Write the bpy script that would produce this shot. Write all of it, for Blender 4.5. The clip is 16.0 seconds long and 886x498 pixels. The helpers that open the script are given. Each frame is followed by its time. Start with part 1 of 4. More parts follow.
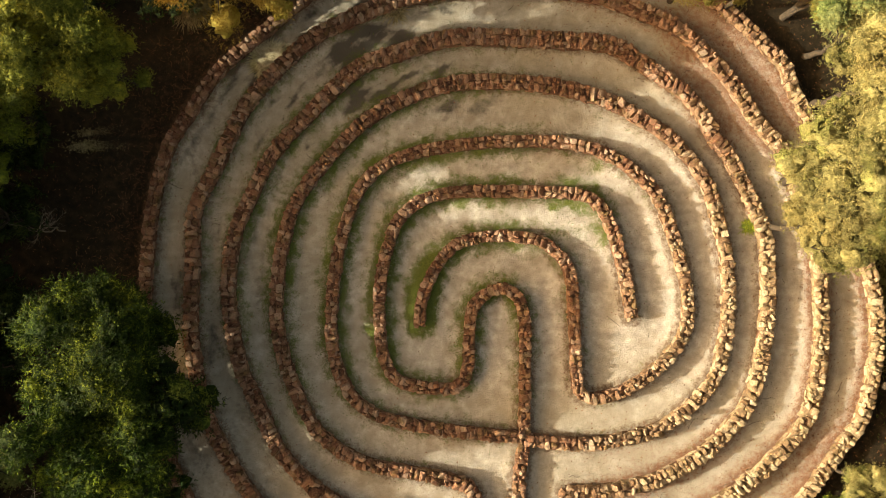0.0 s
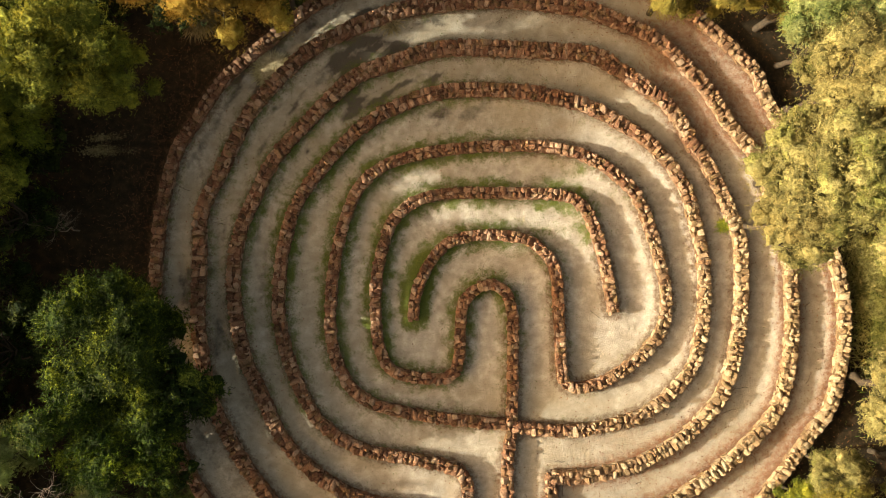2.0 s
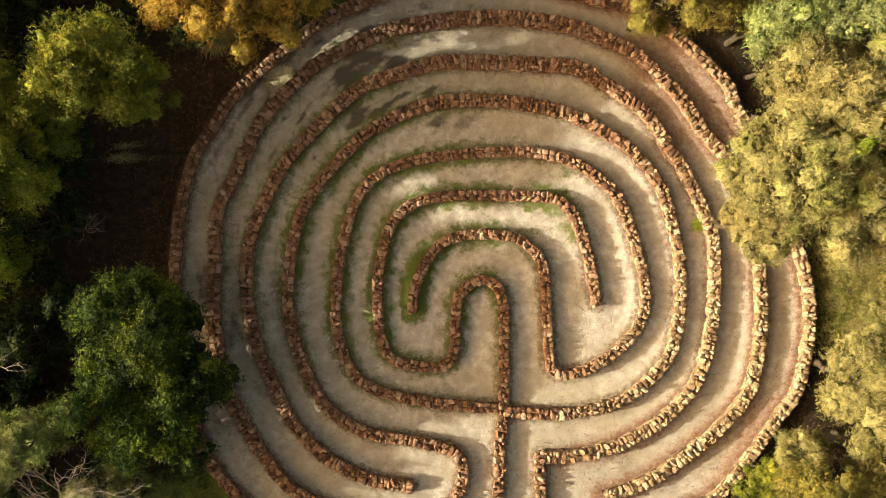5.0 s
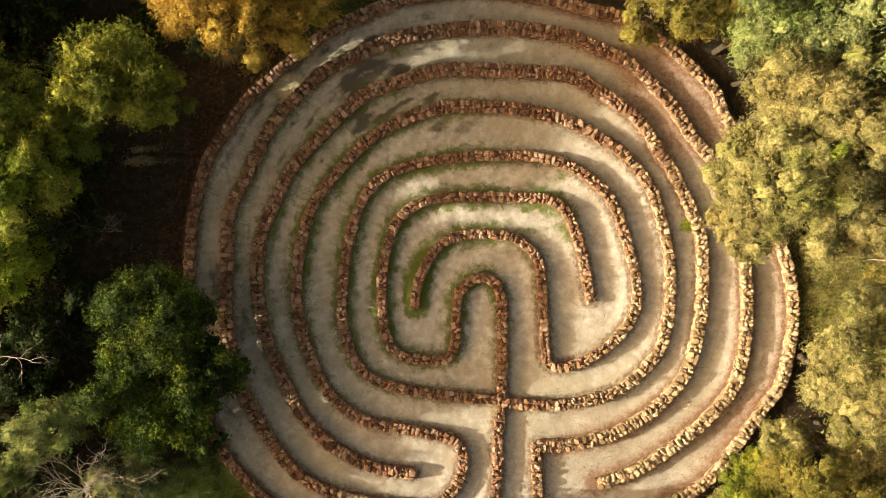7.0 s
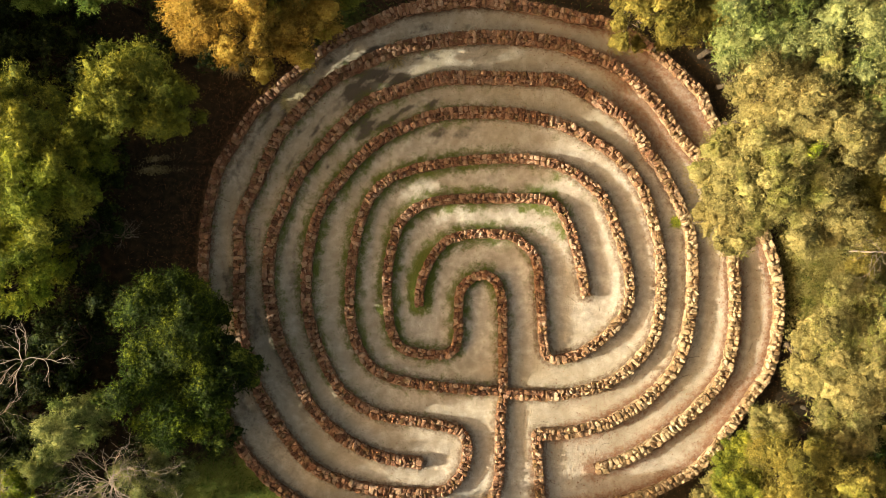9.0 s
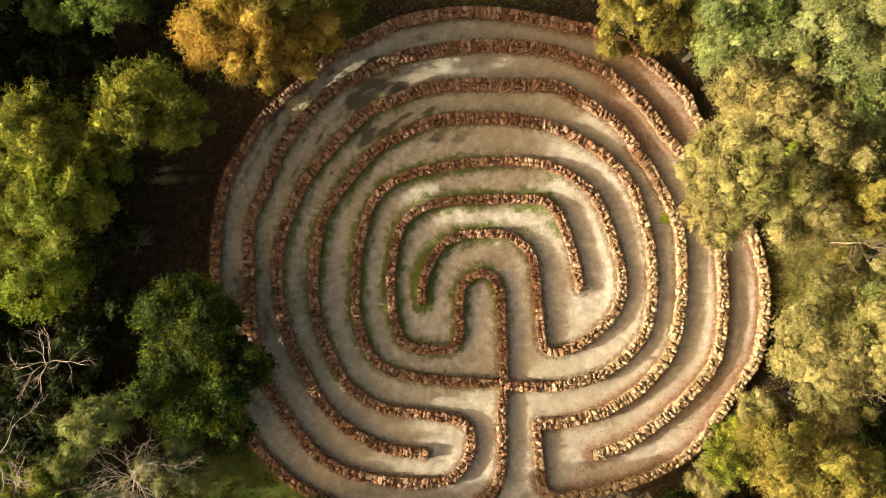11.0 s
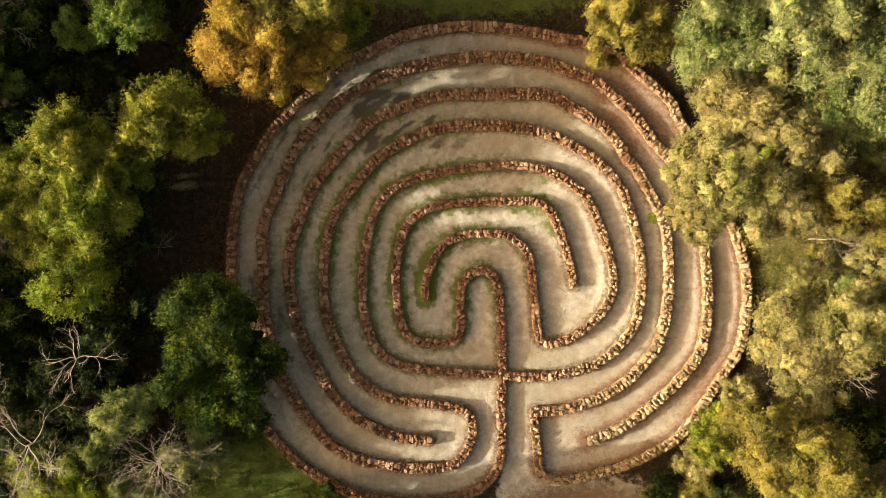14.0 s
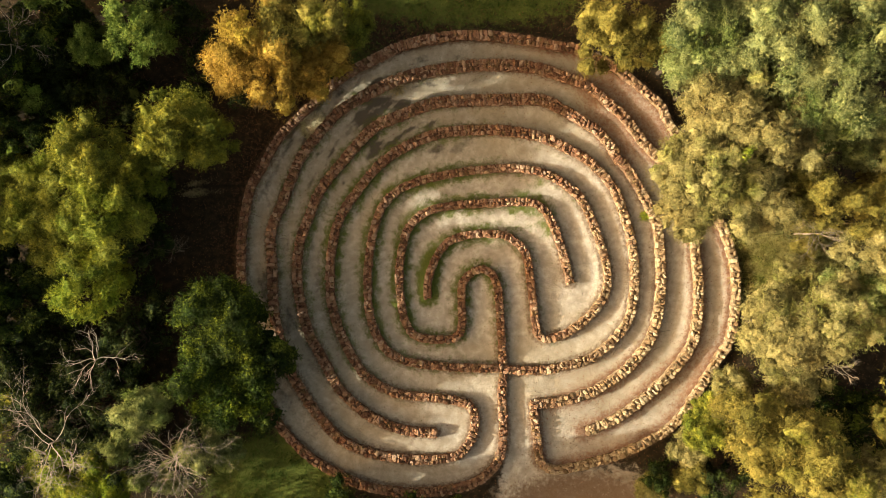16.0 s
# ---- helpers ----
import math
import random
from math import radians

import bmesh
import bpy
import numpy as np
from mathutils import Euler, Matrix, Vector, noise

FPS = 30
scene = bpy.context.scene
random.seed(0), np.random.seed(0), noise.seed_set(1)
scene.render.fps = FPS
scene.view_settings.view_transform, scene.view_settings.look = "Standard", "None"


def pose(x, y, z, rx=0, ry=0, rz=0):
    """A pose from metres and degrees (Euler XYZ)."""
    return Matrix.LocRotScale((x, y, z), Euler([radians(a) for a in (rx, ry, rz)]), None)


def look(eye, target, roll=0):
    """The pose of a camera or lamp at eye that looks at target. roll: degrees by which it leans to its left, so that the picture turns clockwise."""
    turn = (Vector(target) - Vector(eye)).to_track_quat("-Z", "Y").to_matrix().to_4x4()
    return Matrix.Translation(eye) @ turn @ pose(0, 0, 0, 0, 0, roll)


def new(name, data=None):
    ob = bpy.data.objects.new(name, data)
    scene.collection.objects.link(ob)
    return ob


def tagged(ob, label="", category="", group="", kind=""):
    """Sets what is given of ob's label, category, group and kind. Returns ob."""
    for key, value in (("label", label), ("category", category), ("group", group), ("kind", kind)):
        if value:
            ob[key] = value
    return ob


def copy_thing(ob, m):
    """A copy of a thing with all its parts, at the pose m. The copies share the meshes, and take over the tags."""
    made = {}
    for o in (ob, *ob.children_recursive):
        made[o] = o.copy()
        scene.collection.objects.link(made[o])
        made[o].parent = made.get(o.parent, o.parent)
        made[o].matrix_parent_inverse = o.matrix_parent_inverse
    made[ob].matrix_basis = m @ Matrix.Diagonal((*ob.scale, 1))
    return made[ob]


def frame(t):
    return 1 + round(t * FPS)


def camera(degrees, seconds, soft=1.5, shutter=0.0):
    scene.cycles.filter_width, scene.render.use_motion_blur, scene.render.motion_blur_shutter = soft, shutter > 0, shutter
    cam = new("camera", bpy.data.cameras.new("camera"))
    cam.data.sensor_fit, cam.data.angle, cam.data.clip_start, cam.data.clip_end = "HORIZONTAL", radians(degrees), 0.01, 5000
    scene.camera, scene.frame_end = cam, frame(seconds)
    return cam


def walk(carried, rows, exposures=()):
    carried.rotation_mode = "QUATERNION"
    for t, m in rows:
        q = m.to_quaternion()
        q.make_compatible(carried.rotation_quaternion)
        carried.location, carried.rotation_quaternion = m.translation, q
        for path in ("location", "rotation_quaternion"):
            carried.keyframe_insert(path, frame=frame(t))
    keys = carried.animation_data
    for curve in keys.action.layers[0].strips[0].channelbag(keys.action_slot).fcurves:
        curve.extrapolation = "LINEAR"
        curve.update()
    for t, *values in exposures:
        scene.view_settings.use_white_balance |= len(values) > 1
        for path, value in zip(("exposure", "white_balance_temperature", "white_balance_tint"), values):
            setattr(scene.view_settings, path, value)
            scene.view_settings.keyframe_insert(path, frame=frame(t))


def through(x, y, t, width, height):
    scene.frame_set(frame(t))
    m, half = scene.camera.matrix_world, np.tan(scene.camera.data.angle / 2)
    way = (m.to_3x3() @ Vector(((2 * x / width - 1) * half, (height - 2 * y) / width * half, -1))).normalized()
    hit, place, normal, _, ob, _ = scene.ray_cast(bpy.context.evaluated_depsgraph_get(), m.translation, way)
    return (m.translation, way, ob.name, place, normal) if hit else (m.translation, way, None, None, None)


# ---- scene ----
# ---------------------------------------------------------------- camera
cam = camera(58.1, 16.0, soft=0.9)
# seconds, x, y, height, turn: a drone that looks straight down and climbs
ROWS = [
    (0.0, 0.060, -0.026, 23.329, 1.55),
    (0.5, 0.107, -0.042, 23.689, 1.55),
    (1.0, 0.168, -0.052, 24.055, 1.56),
    (1.5, 0.226, -0.053, 24.427, 1.50),
    (2.0, 0.295, -0.073, 24.756, 1.50),
    (2.5, 0.373, -0.084, 25.128, 1.44),
    (3.0, 0.435, -0.098, 25.474, 1.50),
    (3.5, 0.460, -0.104, 25.804, 1.45),
    (4.0, 0.446, -0.112, 26.177, 1.37),
    (6.5, 0.383, -0.150, 27.860, 1.30),
    (7.0, 0.373, -0.164, 28.210, 1.34),
    (7.5, 0.357, -0.172, 28.556, 1.22),
    (8.0, 0.343, -0.181, 28.911, 1.02),
    (8.5, 0.326, -0.179, 29.243, 0.70),
    (9.0, 0.311, -0.180, 29.622, 0.31),
    (11.5, 0.284, -0.185, 31.377, -0.99),
    (12.0, 0.269, -0.190, 31.726, -0.98),
    (12.5, 0.259, -0.190, 32.055, -0.99),
    (13.0, 0.246, -0.197, 32.398, -1.06),
    (13.5, 0.238, -0.204, 32.748, -1.21),
    (14.0, 0.230, -0.200, 33.099, -1.47),
    (14.5, 0.217, -0.194, 33.437, -1.70),
    (15.0, 0.208, -0.188, 33.794, -1.99),
    (15.5, 0.205, -0.182, 34.135, -2.21),
    (16.0, 0.191, -0.187, 34.512, -2.42),
]
KELVIN, TINT = 7400, -4
walk(cam, [(t, pose(x, y, z, 0, 0, turn)) for t, x, y, z, turn in ROWS], [(t, stops, KELVIN, TINT) for t, stops in ((0, 1.12), (7, 1.18), (12, 1.14), (16, 1.03))])

# ---------------------------------------------------------------- light
SUN_UP, SUN_STRENGTH, SKY = 20.5, 5.2, 0.168
world = bpy.data.worlds.new("sky")
scene.world = world
world.use_nodes = True
nt = world.node_tree
sky = nt.nodes.new("ShaderNodeTexSky")
sky.sky_type, sky.sun_disc = "NISHITA", False
sky.air_density, sky.dust_density, sky.ozone_density = 0.8, 8.0, 0.2
sky.sun_elevation, sky.sun_rotation = radians(SUN_UP), radians(-96)
haze = nt.nodes.new("ShaderNodeMix")  # a hazy, warm late-afternoon sky
haze.data_type, haze.blend_type = "RGBA", "MULTIPLY"
haze.inputs[0].default_value, haze.inputs[7].default_value = 1.0, (1.24, 1.0, 0.77, 1)
nt.links.new(sky.outputs[0], haze.inputs[6])
nt.links.new(haze.outputs[2], nt.nodes["Background"].inputs[0])
nt.nodes["Background"].inputs[1].default_value = SKY

lamp = bpy.data.lights.new("sun", "SUN")
lamp.energy, lamp.angle, lamp.color = SUN_STRENGTH, radians(0.53), (1.0, 0.945, 0.875)
sun = new("sun", lamp)
sun_way = Vector((math.cos(radians(SUN_UP)), 0.10, -math.sin(radians(SUN_UP))))
sun.matrix_world = look((-40, -4, 16), Vector((-40, -4, 16)) + sun_way)


# ---------------------------------------------------------------- materials
def shader(name, roughness=0.9, specular=0.3):
    m = bpy.data.materials.new(name)
    m.use_nodes = True
    b = m.node_tree.nodes["Principled BSDF"]
    b.inputs["Roughness"].default_value = roughness
    b.inputs["Specular IOR Level"].default_value = specular
    return m, m.node_tree, b


def node(tree, kind, **values):
    n = tree.nodes.new(kind)
    for key, value in values.items():
        n.inputs[key].default_value = value
    return n


def noise_of(tree, vector, scale, detail=4.0, rough=0.6):
    n = node(tree, "ShaderNodeTexNoise", Scale=scale, Detail=detail, Roughness=rough)
    tree.links.new(vector, n.inputs["Vector"])
    return n.outputs["Fac"]


def ramp(tree, value, stops):
    n = tree.nodes.new("ShaderNodeValToRGB")
    e = n.color_ramp.elements
    while len(e) < len(stops):
        e.new(0.5)
    for el, (at, colour) in zip(e, stops):
        el.position, el.color = at, (*colour, 1)
    tree.links.new(value, n.inputs[0])
    return n.outputs[0]


def mixed(tree, factor, a, b, how="MIX"):
    n = tree.nodes.new("ShaderNodeMix")
    n.data_type, n.blend_type = "RGBA", how
    for socket, value in ((n.inputs[0], factor), (n.inputs[6], a), (n.inputs[7], b)):
        if hasattr(value, "is_output"):
            tree.links.new(value, socket)
        else:
            socket.default_value = value if isinstance(value, float) else (*value, 1)
    return n.outputs[2]


def sums(tree, how, a, b=None, c=None):
    n = tree.nodes.new("ShaderNodeMath")
    n.operation = how
    for socket, value in zip(n.inputs, (a, b, c)):
        if hasattr(value, "is_output"):
            tree.links.new(value, socket)
        elif value is not None:
            socket.default_value = value
    return n.outputs[0]


def bump(tree, b, height, strength, distance):
    n = node(tree, "ShaderNodeBump", Strength=strength, Distance=distance)
    tree.links.new(height, n.inputs["Height"])
    tree.links.new(n.outputs[0], b.inputs["Normal"])


def own_random(tree):
    """A number of each piece's own: of its object and of its island in a joined mesh."""
    a = tree.nodes.new("ShaderNodeObjectInfo").outputs["Random"]
    b = tree.nodes.new("ShaderNodeNewGeometry").outputs["Random Per Island"]
    return sums(tree, "FRACT", sums(tree, "ADD", a, b))


def stone_material():
    m, t, b = shader("red_sandstone", 0.88, 0.25)
    where = t.nodes.new("ShaderNodeNewGeometry").outputs["Position"]
    r = own_random(t)
    base = ramp(t, r, [(0.0, (0.07, 0.026, 0.016)), (0.22, (0.18, 0.072, 0.041)), (0.48, (0.275, 0.132, 0.080)),
                       (0.74, (0.39, 0.215, 0.14)), (1.0, (0.50, 0.34, 0.25))])
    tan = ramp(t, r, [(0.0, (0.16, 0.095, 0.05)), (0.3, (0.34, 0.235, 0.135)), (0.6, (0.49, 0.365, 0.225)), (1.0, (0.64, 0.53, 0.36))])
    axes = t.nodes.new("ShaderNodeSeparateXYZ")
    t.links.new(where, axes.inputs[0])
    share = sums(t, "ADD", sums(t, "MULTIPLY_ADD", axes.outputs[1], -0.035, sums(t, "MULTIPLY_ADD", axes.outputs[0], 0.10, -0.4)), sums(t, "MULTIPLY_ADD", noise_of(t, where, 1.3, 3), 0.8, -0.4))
    base = mixed(t, ramp(t, share, [(0.1, (0, 0, 0)), (0.55, (0.85, 0.85, 0.85))]), base, tan)  # paler tan towards the lit east: sunlight put into the stone colour
    spots = noise_of(t, where, 17, 6, 0.72)
    c = mixed(t, ramp(t, spots, [(0.46, (0, 0, 0)), (0.7, (0.7, 0.7, 0.7))]), base, (0.36, 0.235, 0.14))
    moss = ramp(t, noise_of(t, where, 3.1, 5, 0.7), [(0.5, (0, 0, 0)), (0.66, (0.55, 0.55, 0.55))])
    c = mixed(t, moss, c, (0.16, 0.125, 0.04))
    grime = noise_of(t, where, 44, 6, 0.8)
    c = mixed(t, ramp(t, grime, [(0.34, (0.9, 0.9, 0.9)), (0.49, (0, 0, 0))]), c, (0.055, 0.026, 0.016))
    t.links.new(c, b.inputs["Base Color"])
    bump(t, b, sums(t, "ADD", spots, grime), 1.0, 0.06)
    return m


def ground_material():
    m, t, b = shader("gravel_litter_and_grass", 0.95, 0.15)
    where = t.nodes.new("ShaderNodeNewGeometry").outputs["Position"]

    def mask(name):
        n = t.nodes.new("ShaderNodeAttribute")
        n.attribute_name = name
        return n.outputs["Fac"]

    big, mid, fine = noise_of(t, where, 0.55, 5), noise_of(t, where, 3.5, 6, 0.65), noise_of(t, where, 38, 4, 0.7)
    gravel = ramp(t, mid, [(0.3, (0.275, 0.243, 0.214)), (0.5, (0.405, 0.366, 0.326)), (0.7, (0.56, 0.514, 0.463))])
    gravel = mixed(t, ramp(t, big, [(0.42, (0, 0, 0)), (0.7, (0.55, 0.55, 0.55))]), gravel, (0.33, 0.278, 0.22))
    gravel = mixed(t, ramp(t, fine, [(0.32, (0.8, 0.8, 0.8)), (0.46, (0, 0, 0))]), gravel, (0.19, 0.14, 0.1))
    cloud = noise_of(t, where, 1.7, 5, 0.62)
    gravel = mixed(t, ramp(t, cloud, [(0.36, (0.75, 0.75, 0.75)), (0.52, (0, 0, 0))]), gravel, (0.27, 0.232, 0.19))
    # western, northern and southern paths toned down: tree shade put into the gravel colour
    gravel = mixed(t, sums(t, "MULTIPLY", mask("shade_tone"), ramp(t, big, [(0.3, (0.6, 0.6, 0.6)), (0.65, (1, 1, 1))])), gravel, (0.225, 0.190, 0.125))
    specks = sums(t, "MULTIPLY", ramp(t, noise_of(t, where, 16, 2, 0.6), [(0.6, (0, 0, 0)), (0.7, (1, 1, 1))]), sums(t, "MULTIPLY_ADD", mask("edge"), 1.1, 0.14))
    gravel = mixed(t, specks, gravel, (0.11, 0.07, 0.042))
    # dark patches in the gravel colour: stains together with painted tree shade
    patchy = sums(t, "ADD", mask("stain_shade"), sums(t, "MULTIPLY_ADD", noise_of(t, where, 5.0, 6, 0.75), 1.5, -0.75))
    gravel = mixed(t, ramp(t, patchy, [(0.12, (0, 0, 0)), (0.8, (0.92, 0.92, 0.92))]), gravel, (0.062, 0.052, 0.043))
    # soil runs near black: the wood's deep shade is put into its colour
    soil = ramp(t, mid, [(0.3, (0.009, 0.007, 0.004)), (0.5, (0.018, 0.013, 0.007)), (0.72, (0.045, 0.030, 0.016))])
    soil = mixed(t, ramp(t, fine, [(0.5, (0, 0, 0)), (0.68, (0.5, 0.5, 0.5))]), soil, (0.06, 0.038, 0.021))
    green = ramp(t, fine, [(0.3, (0.036, 0.044, 0.010)), (0.5, (0.085, 0.105, 0.022)), (0.7, (0.165, 0.180, 0.048))])
    rust = ramp(t, fine, [(0.3, (0.080, 0.030, 0.016)), (0.55, (0.18, 0.075, 0.040)), (0.7, (0.28, 0.145, 0.085))])

    def worn(name, size, low, high):
        v = sums(t, "ADD", mask(name), sums(t, "MULTIPLY_ADD", noise_of(t, where, size, 5, 0.7), 1.5, -0.75))
        v = sums(t, "ADD", v, sums(t, "MULTIPLY_ADD", noise_of(t, where, 48, 3, 0.8), 1.1, -0.55))
        return ramp(t, v, [(low, (0, 0, 0)), (high, (1, 1, 1))])

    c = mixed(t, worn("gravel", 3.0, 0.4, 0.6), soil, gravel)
    # brown band along the walls: soil and litter, with contact shade painted in
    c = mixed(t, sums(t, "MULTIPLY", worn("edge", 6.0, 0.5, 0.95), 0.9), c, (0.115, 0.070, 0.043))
    c = mixed(t, sums(t, "MULTIPLY", worn("rust", 7.0, 0.45, 0.95), 0.8), c, rust)
    c = mixed(t, worn("green", 2.6, 0.38, 0.72), c, green)
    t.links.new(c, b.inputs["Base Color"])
    bump(t, b, sums(t, "ADD", fine, mid), 0.8, 0.04)
    return m


def leaf_material(name, dark, plain, bright, through=0.16, half=0.5, grain=0.5):
    m, t, b = shader(name, 0.75, 0.16)
    where = t.nodes.new("ShaderNodeNewGeometry").outputs["Position"]
    r = t.nodes.new("ShaderNodeNewGeometry").outputs["Random Per Island"]
    tuft, blade = noise_of(t, where, 1.1, 3), noise_of(t, where, 8.5, 5, 0.7)
    v = sums(t, "MULTIPLY_ADD", r, grain, sums(t, "MULTIPLY_ADD", tuft, 1.0, 0.0 - grain / 2))
    v = sums(t, "ADD", v, sums(t, "MULTIPLY_ADD", blade, 1.5, -0.75))
    c = ramp(t, v, [(0.1, dark), (half, plain), (0.95, bright)])
    tree = t.nodes.new("ShaderNodeObjectInfo").outputs["Random"]
    hue = sums(t, "ADD", noise_of(t, where, 0.55, 3), sums(t, "MULTIPLY_ADD", tree, 0.2, -0.1))
    c = mixed(t, ramp(t, hue, [(0.5, (0, 0, 0)), (0.75, (0.6, 0.6, 0.6))]), c, (1.1, 0.93, 0.85), "MULTIPLY")
    c = mixed(t, ramp(t, hue, [(0.30, (0.75, 0.75, 0.75)), (0.46, (0, 0, 0))]), c, (0.88, 1.08, 0.62), "MULTIPLY")
    t.links.new(c, b.inputs["Base Color"])
    bump(t, b, blade, 1.0, 0.2)
    tr = t.nodes.new("ShaderNodeBsdfTranslucent")
    t.links.new(c, tr.inputs[0])
    mx = node(t, "ShaderNodeMixShader", Fac=through)
    t.links.new(b.outputs[0], mx.inputs[1])
    t.links.new(tr.outputs[0], mx.inputs[2])
    t.links.new(mx.outputs[0], t.nodes["Material Output"].inputs[0])
    return m


def bark_material(name, a, c):
    m, t, b = shader(name, 0.9, 0.2)
    where = t.nodes.new("ShaderNodeNewGeometry").outputs["Position"]
    n = noise_of(t, where, 9, 6, 0.7)
    t.links.new(ramp(t, n, [(0.3, a), (0.7, c)]), b.inputs["Base Color"])
    bump(t, b, n, 0.6, 0.03)
    return m


STONE = stone_material()
GROUND = ground_material()
BARK = bark_material("grey_brown_bark", (0.022, 0.016, 0.011), (0.075, 0.055, 0.038))
EARTH = bark_material("red_earth", (0.05, 0.024, 0.014), (0.16, 0.082, 0.05))
PALE_BARK = bark_material("bleached_dead_wood", (0.22, 0.17, 0.14), (0.52, 0.44, 0.38))
GREY_BARK = bark_material("weathered_dead_wood", (0.11, 0.085, 0.065), (0.30, 0.24, 0.19))
LEAF = {
    "olive": leaf_material("olive_leaves", (0.062, 0.078, 0.012), (0.188, 0.212, 0.033), (0.46, 0.45, 0.060), through=0.14),
    "lime": leaf_material("yellow_green_leaves", (0.073, 0.110, 0.013), (0.232, 0.287, 0.037), (0.549, 0.573, 0.061)),
    "green": leaf_material("fresh_green_leaves", (0.050, 0.095, 0.018), (0.160, 0.245, 0.048), (0.38, 0.49, 0.12)),
    # dark and bush: deep shade and sunlit tips are put into the leaf colours
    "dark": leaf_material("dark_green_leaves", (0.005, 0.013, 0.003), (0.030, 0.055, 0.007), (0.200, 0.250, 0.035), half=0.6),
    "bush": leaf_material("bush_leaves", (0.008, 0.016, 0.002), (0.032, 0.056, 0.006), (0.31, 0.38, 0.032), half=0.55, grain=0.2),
    "orange": leaf_material("amber_leaves", (0.159, 0.095, 0.017), (0.378, 0.250, 0.049), (0.610, 0.470, 0.104)),
    "gold": leaf_material("golden_olive_leaves", (0.080, 0.072, 0.016), (0.212, 0.185, 0.043), (0.375, 0.32, 0.08)),
    "khaki": leaf_material("khaki_leaves", (0.120, 0.105, 0.038), (0.272, 0.240, 0.092), (0.46, 0.41, 0.175)),
    "blue": leaf_material("grey_green_leaves", (0.081, 0.107, 0.047), (0.231, 0.260, 0.101), (0.429, 0.448, 0.189)),
    # shrub leaves near black, with the undergrowth's shade put into their colour
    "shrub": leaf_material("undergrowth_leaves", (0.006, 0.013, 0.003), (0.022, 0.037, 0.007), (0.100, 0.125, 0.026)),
    "pale": leaf_material("pale_green_leaves", (0.104, 0.132, 0.043), (0.275, 0.311, 0.110), (0.549, 0.573, 0.232)),
}
GRASS = leaf_material("grass_blades", (0.034, 0.050, 0.010), (0.085, 0.115, 0.022), (0.20, 0.22, 0.05), 0.3)
LAWN = leaf_material("lawn_blades", (0.024, 0.050, 0.007), (0.065, 0.112, 0.018), (0.18, 0.22, 0.046), 0.3)
MEADOW = leaf_material("dry_meadow_blades", (0.11, 0.10, 0.032), (0.28, 0.25, 0.085), (0.46, 0.41, 0.17), 0.2)
STRAW = leaf_material("dry_straw", (0.20, 0.15, 0.07), (0.42, 0.34, 0.18), (0.62, 0.53, 0.33), 0.2)
PALE_STRAW = leaf_material("bleached_straw", (0.34, 0.27, 0.16), (0.58, 0.49, 0.32), (0.74, 0.66, 0.46), 0.2)
DRY = leaf_material("dry_leaves", (0.07, 0.025, 0.012), (0.17, 0.07, 0.035), (0.32, 0.18, 0.09), 0.1)


# ---------------------------------------------------------------- mesh helpers
def mesh_of(name, verts, faces, material, smooth=False):
    me = bpy.data.meshes.new(name)
    me.from_pydata(verts, [], faces)
    me.materials.append(material)
    if smooth:
        me.polygons.foreach_set("use_smooth", [True] * len(me.polygons))
    me.update()
    return me


def triangles(name, corners, material):
    """A mesh of loose triangles from an array of shape (n, 3, 3)."""
    n = len(corners)
    me = bpy.data.meshes.new(name)
    me.vertices.add(3 * n)
    me.vertices.foreach_set("co", np.ascontiguousarray(corners, dtype=np.float32).ravel())
    me.loops.add(3 * n)
    me.loops.foreach_set("vertex_index", np.arange(3 * n, dtype=np.int32))
    me.polygons.add(n)
    me.polygons.foreach_set("loop_start", np.arange(0, 3 * n, 3, dtype=np.int32))
    me.materials.append(material)
    me.update(calc_edges=True)
    return me


def child(name, me, parent, label="", kind=""):
    ob = new(name, me)
    ob.parent = parent
    return tagged(ob, label, kind=kind)


def spline(points, step=0.05):
    """Points every step metres along a smooth curve through the given ones."""
    p = np.array(points, float)
    p = np.vstack([2 * p[0] - p[1], p, 2 * p[-1] - p[-2]])
    out = []
    for a, b, c, d in zip(p, p[1:], p[2:], p[3:]):
        k = max(2, int(np.linalg.norm(c - b) / 0.03))
        u = np.linspace(0, 1, k, endpoint=False)[:, None]
        out.append(0.5 * (2 * b + (c - a) * u + (2 * a - 5 * b + 4 * c - d) * u**2 + (3 * b - a - 3 * c + d) * u**3))
    q = np.vstack(out + [p[-2:-1]])
    s = np.r_[0, np.cumsum(np.linalg.norm(np.diff(q, axis=0), axis=1))]
    at = np.arange(0, s[-1], step)
    return np.stack([np.interp(at, s, q[:, 0]), np.interp(at, s, q[:, 1])], 1)


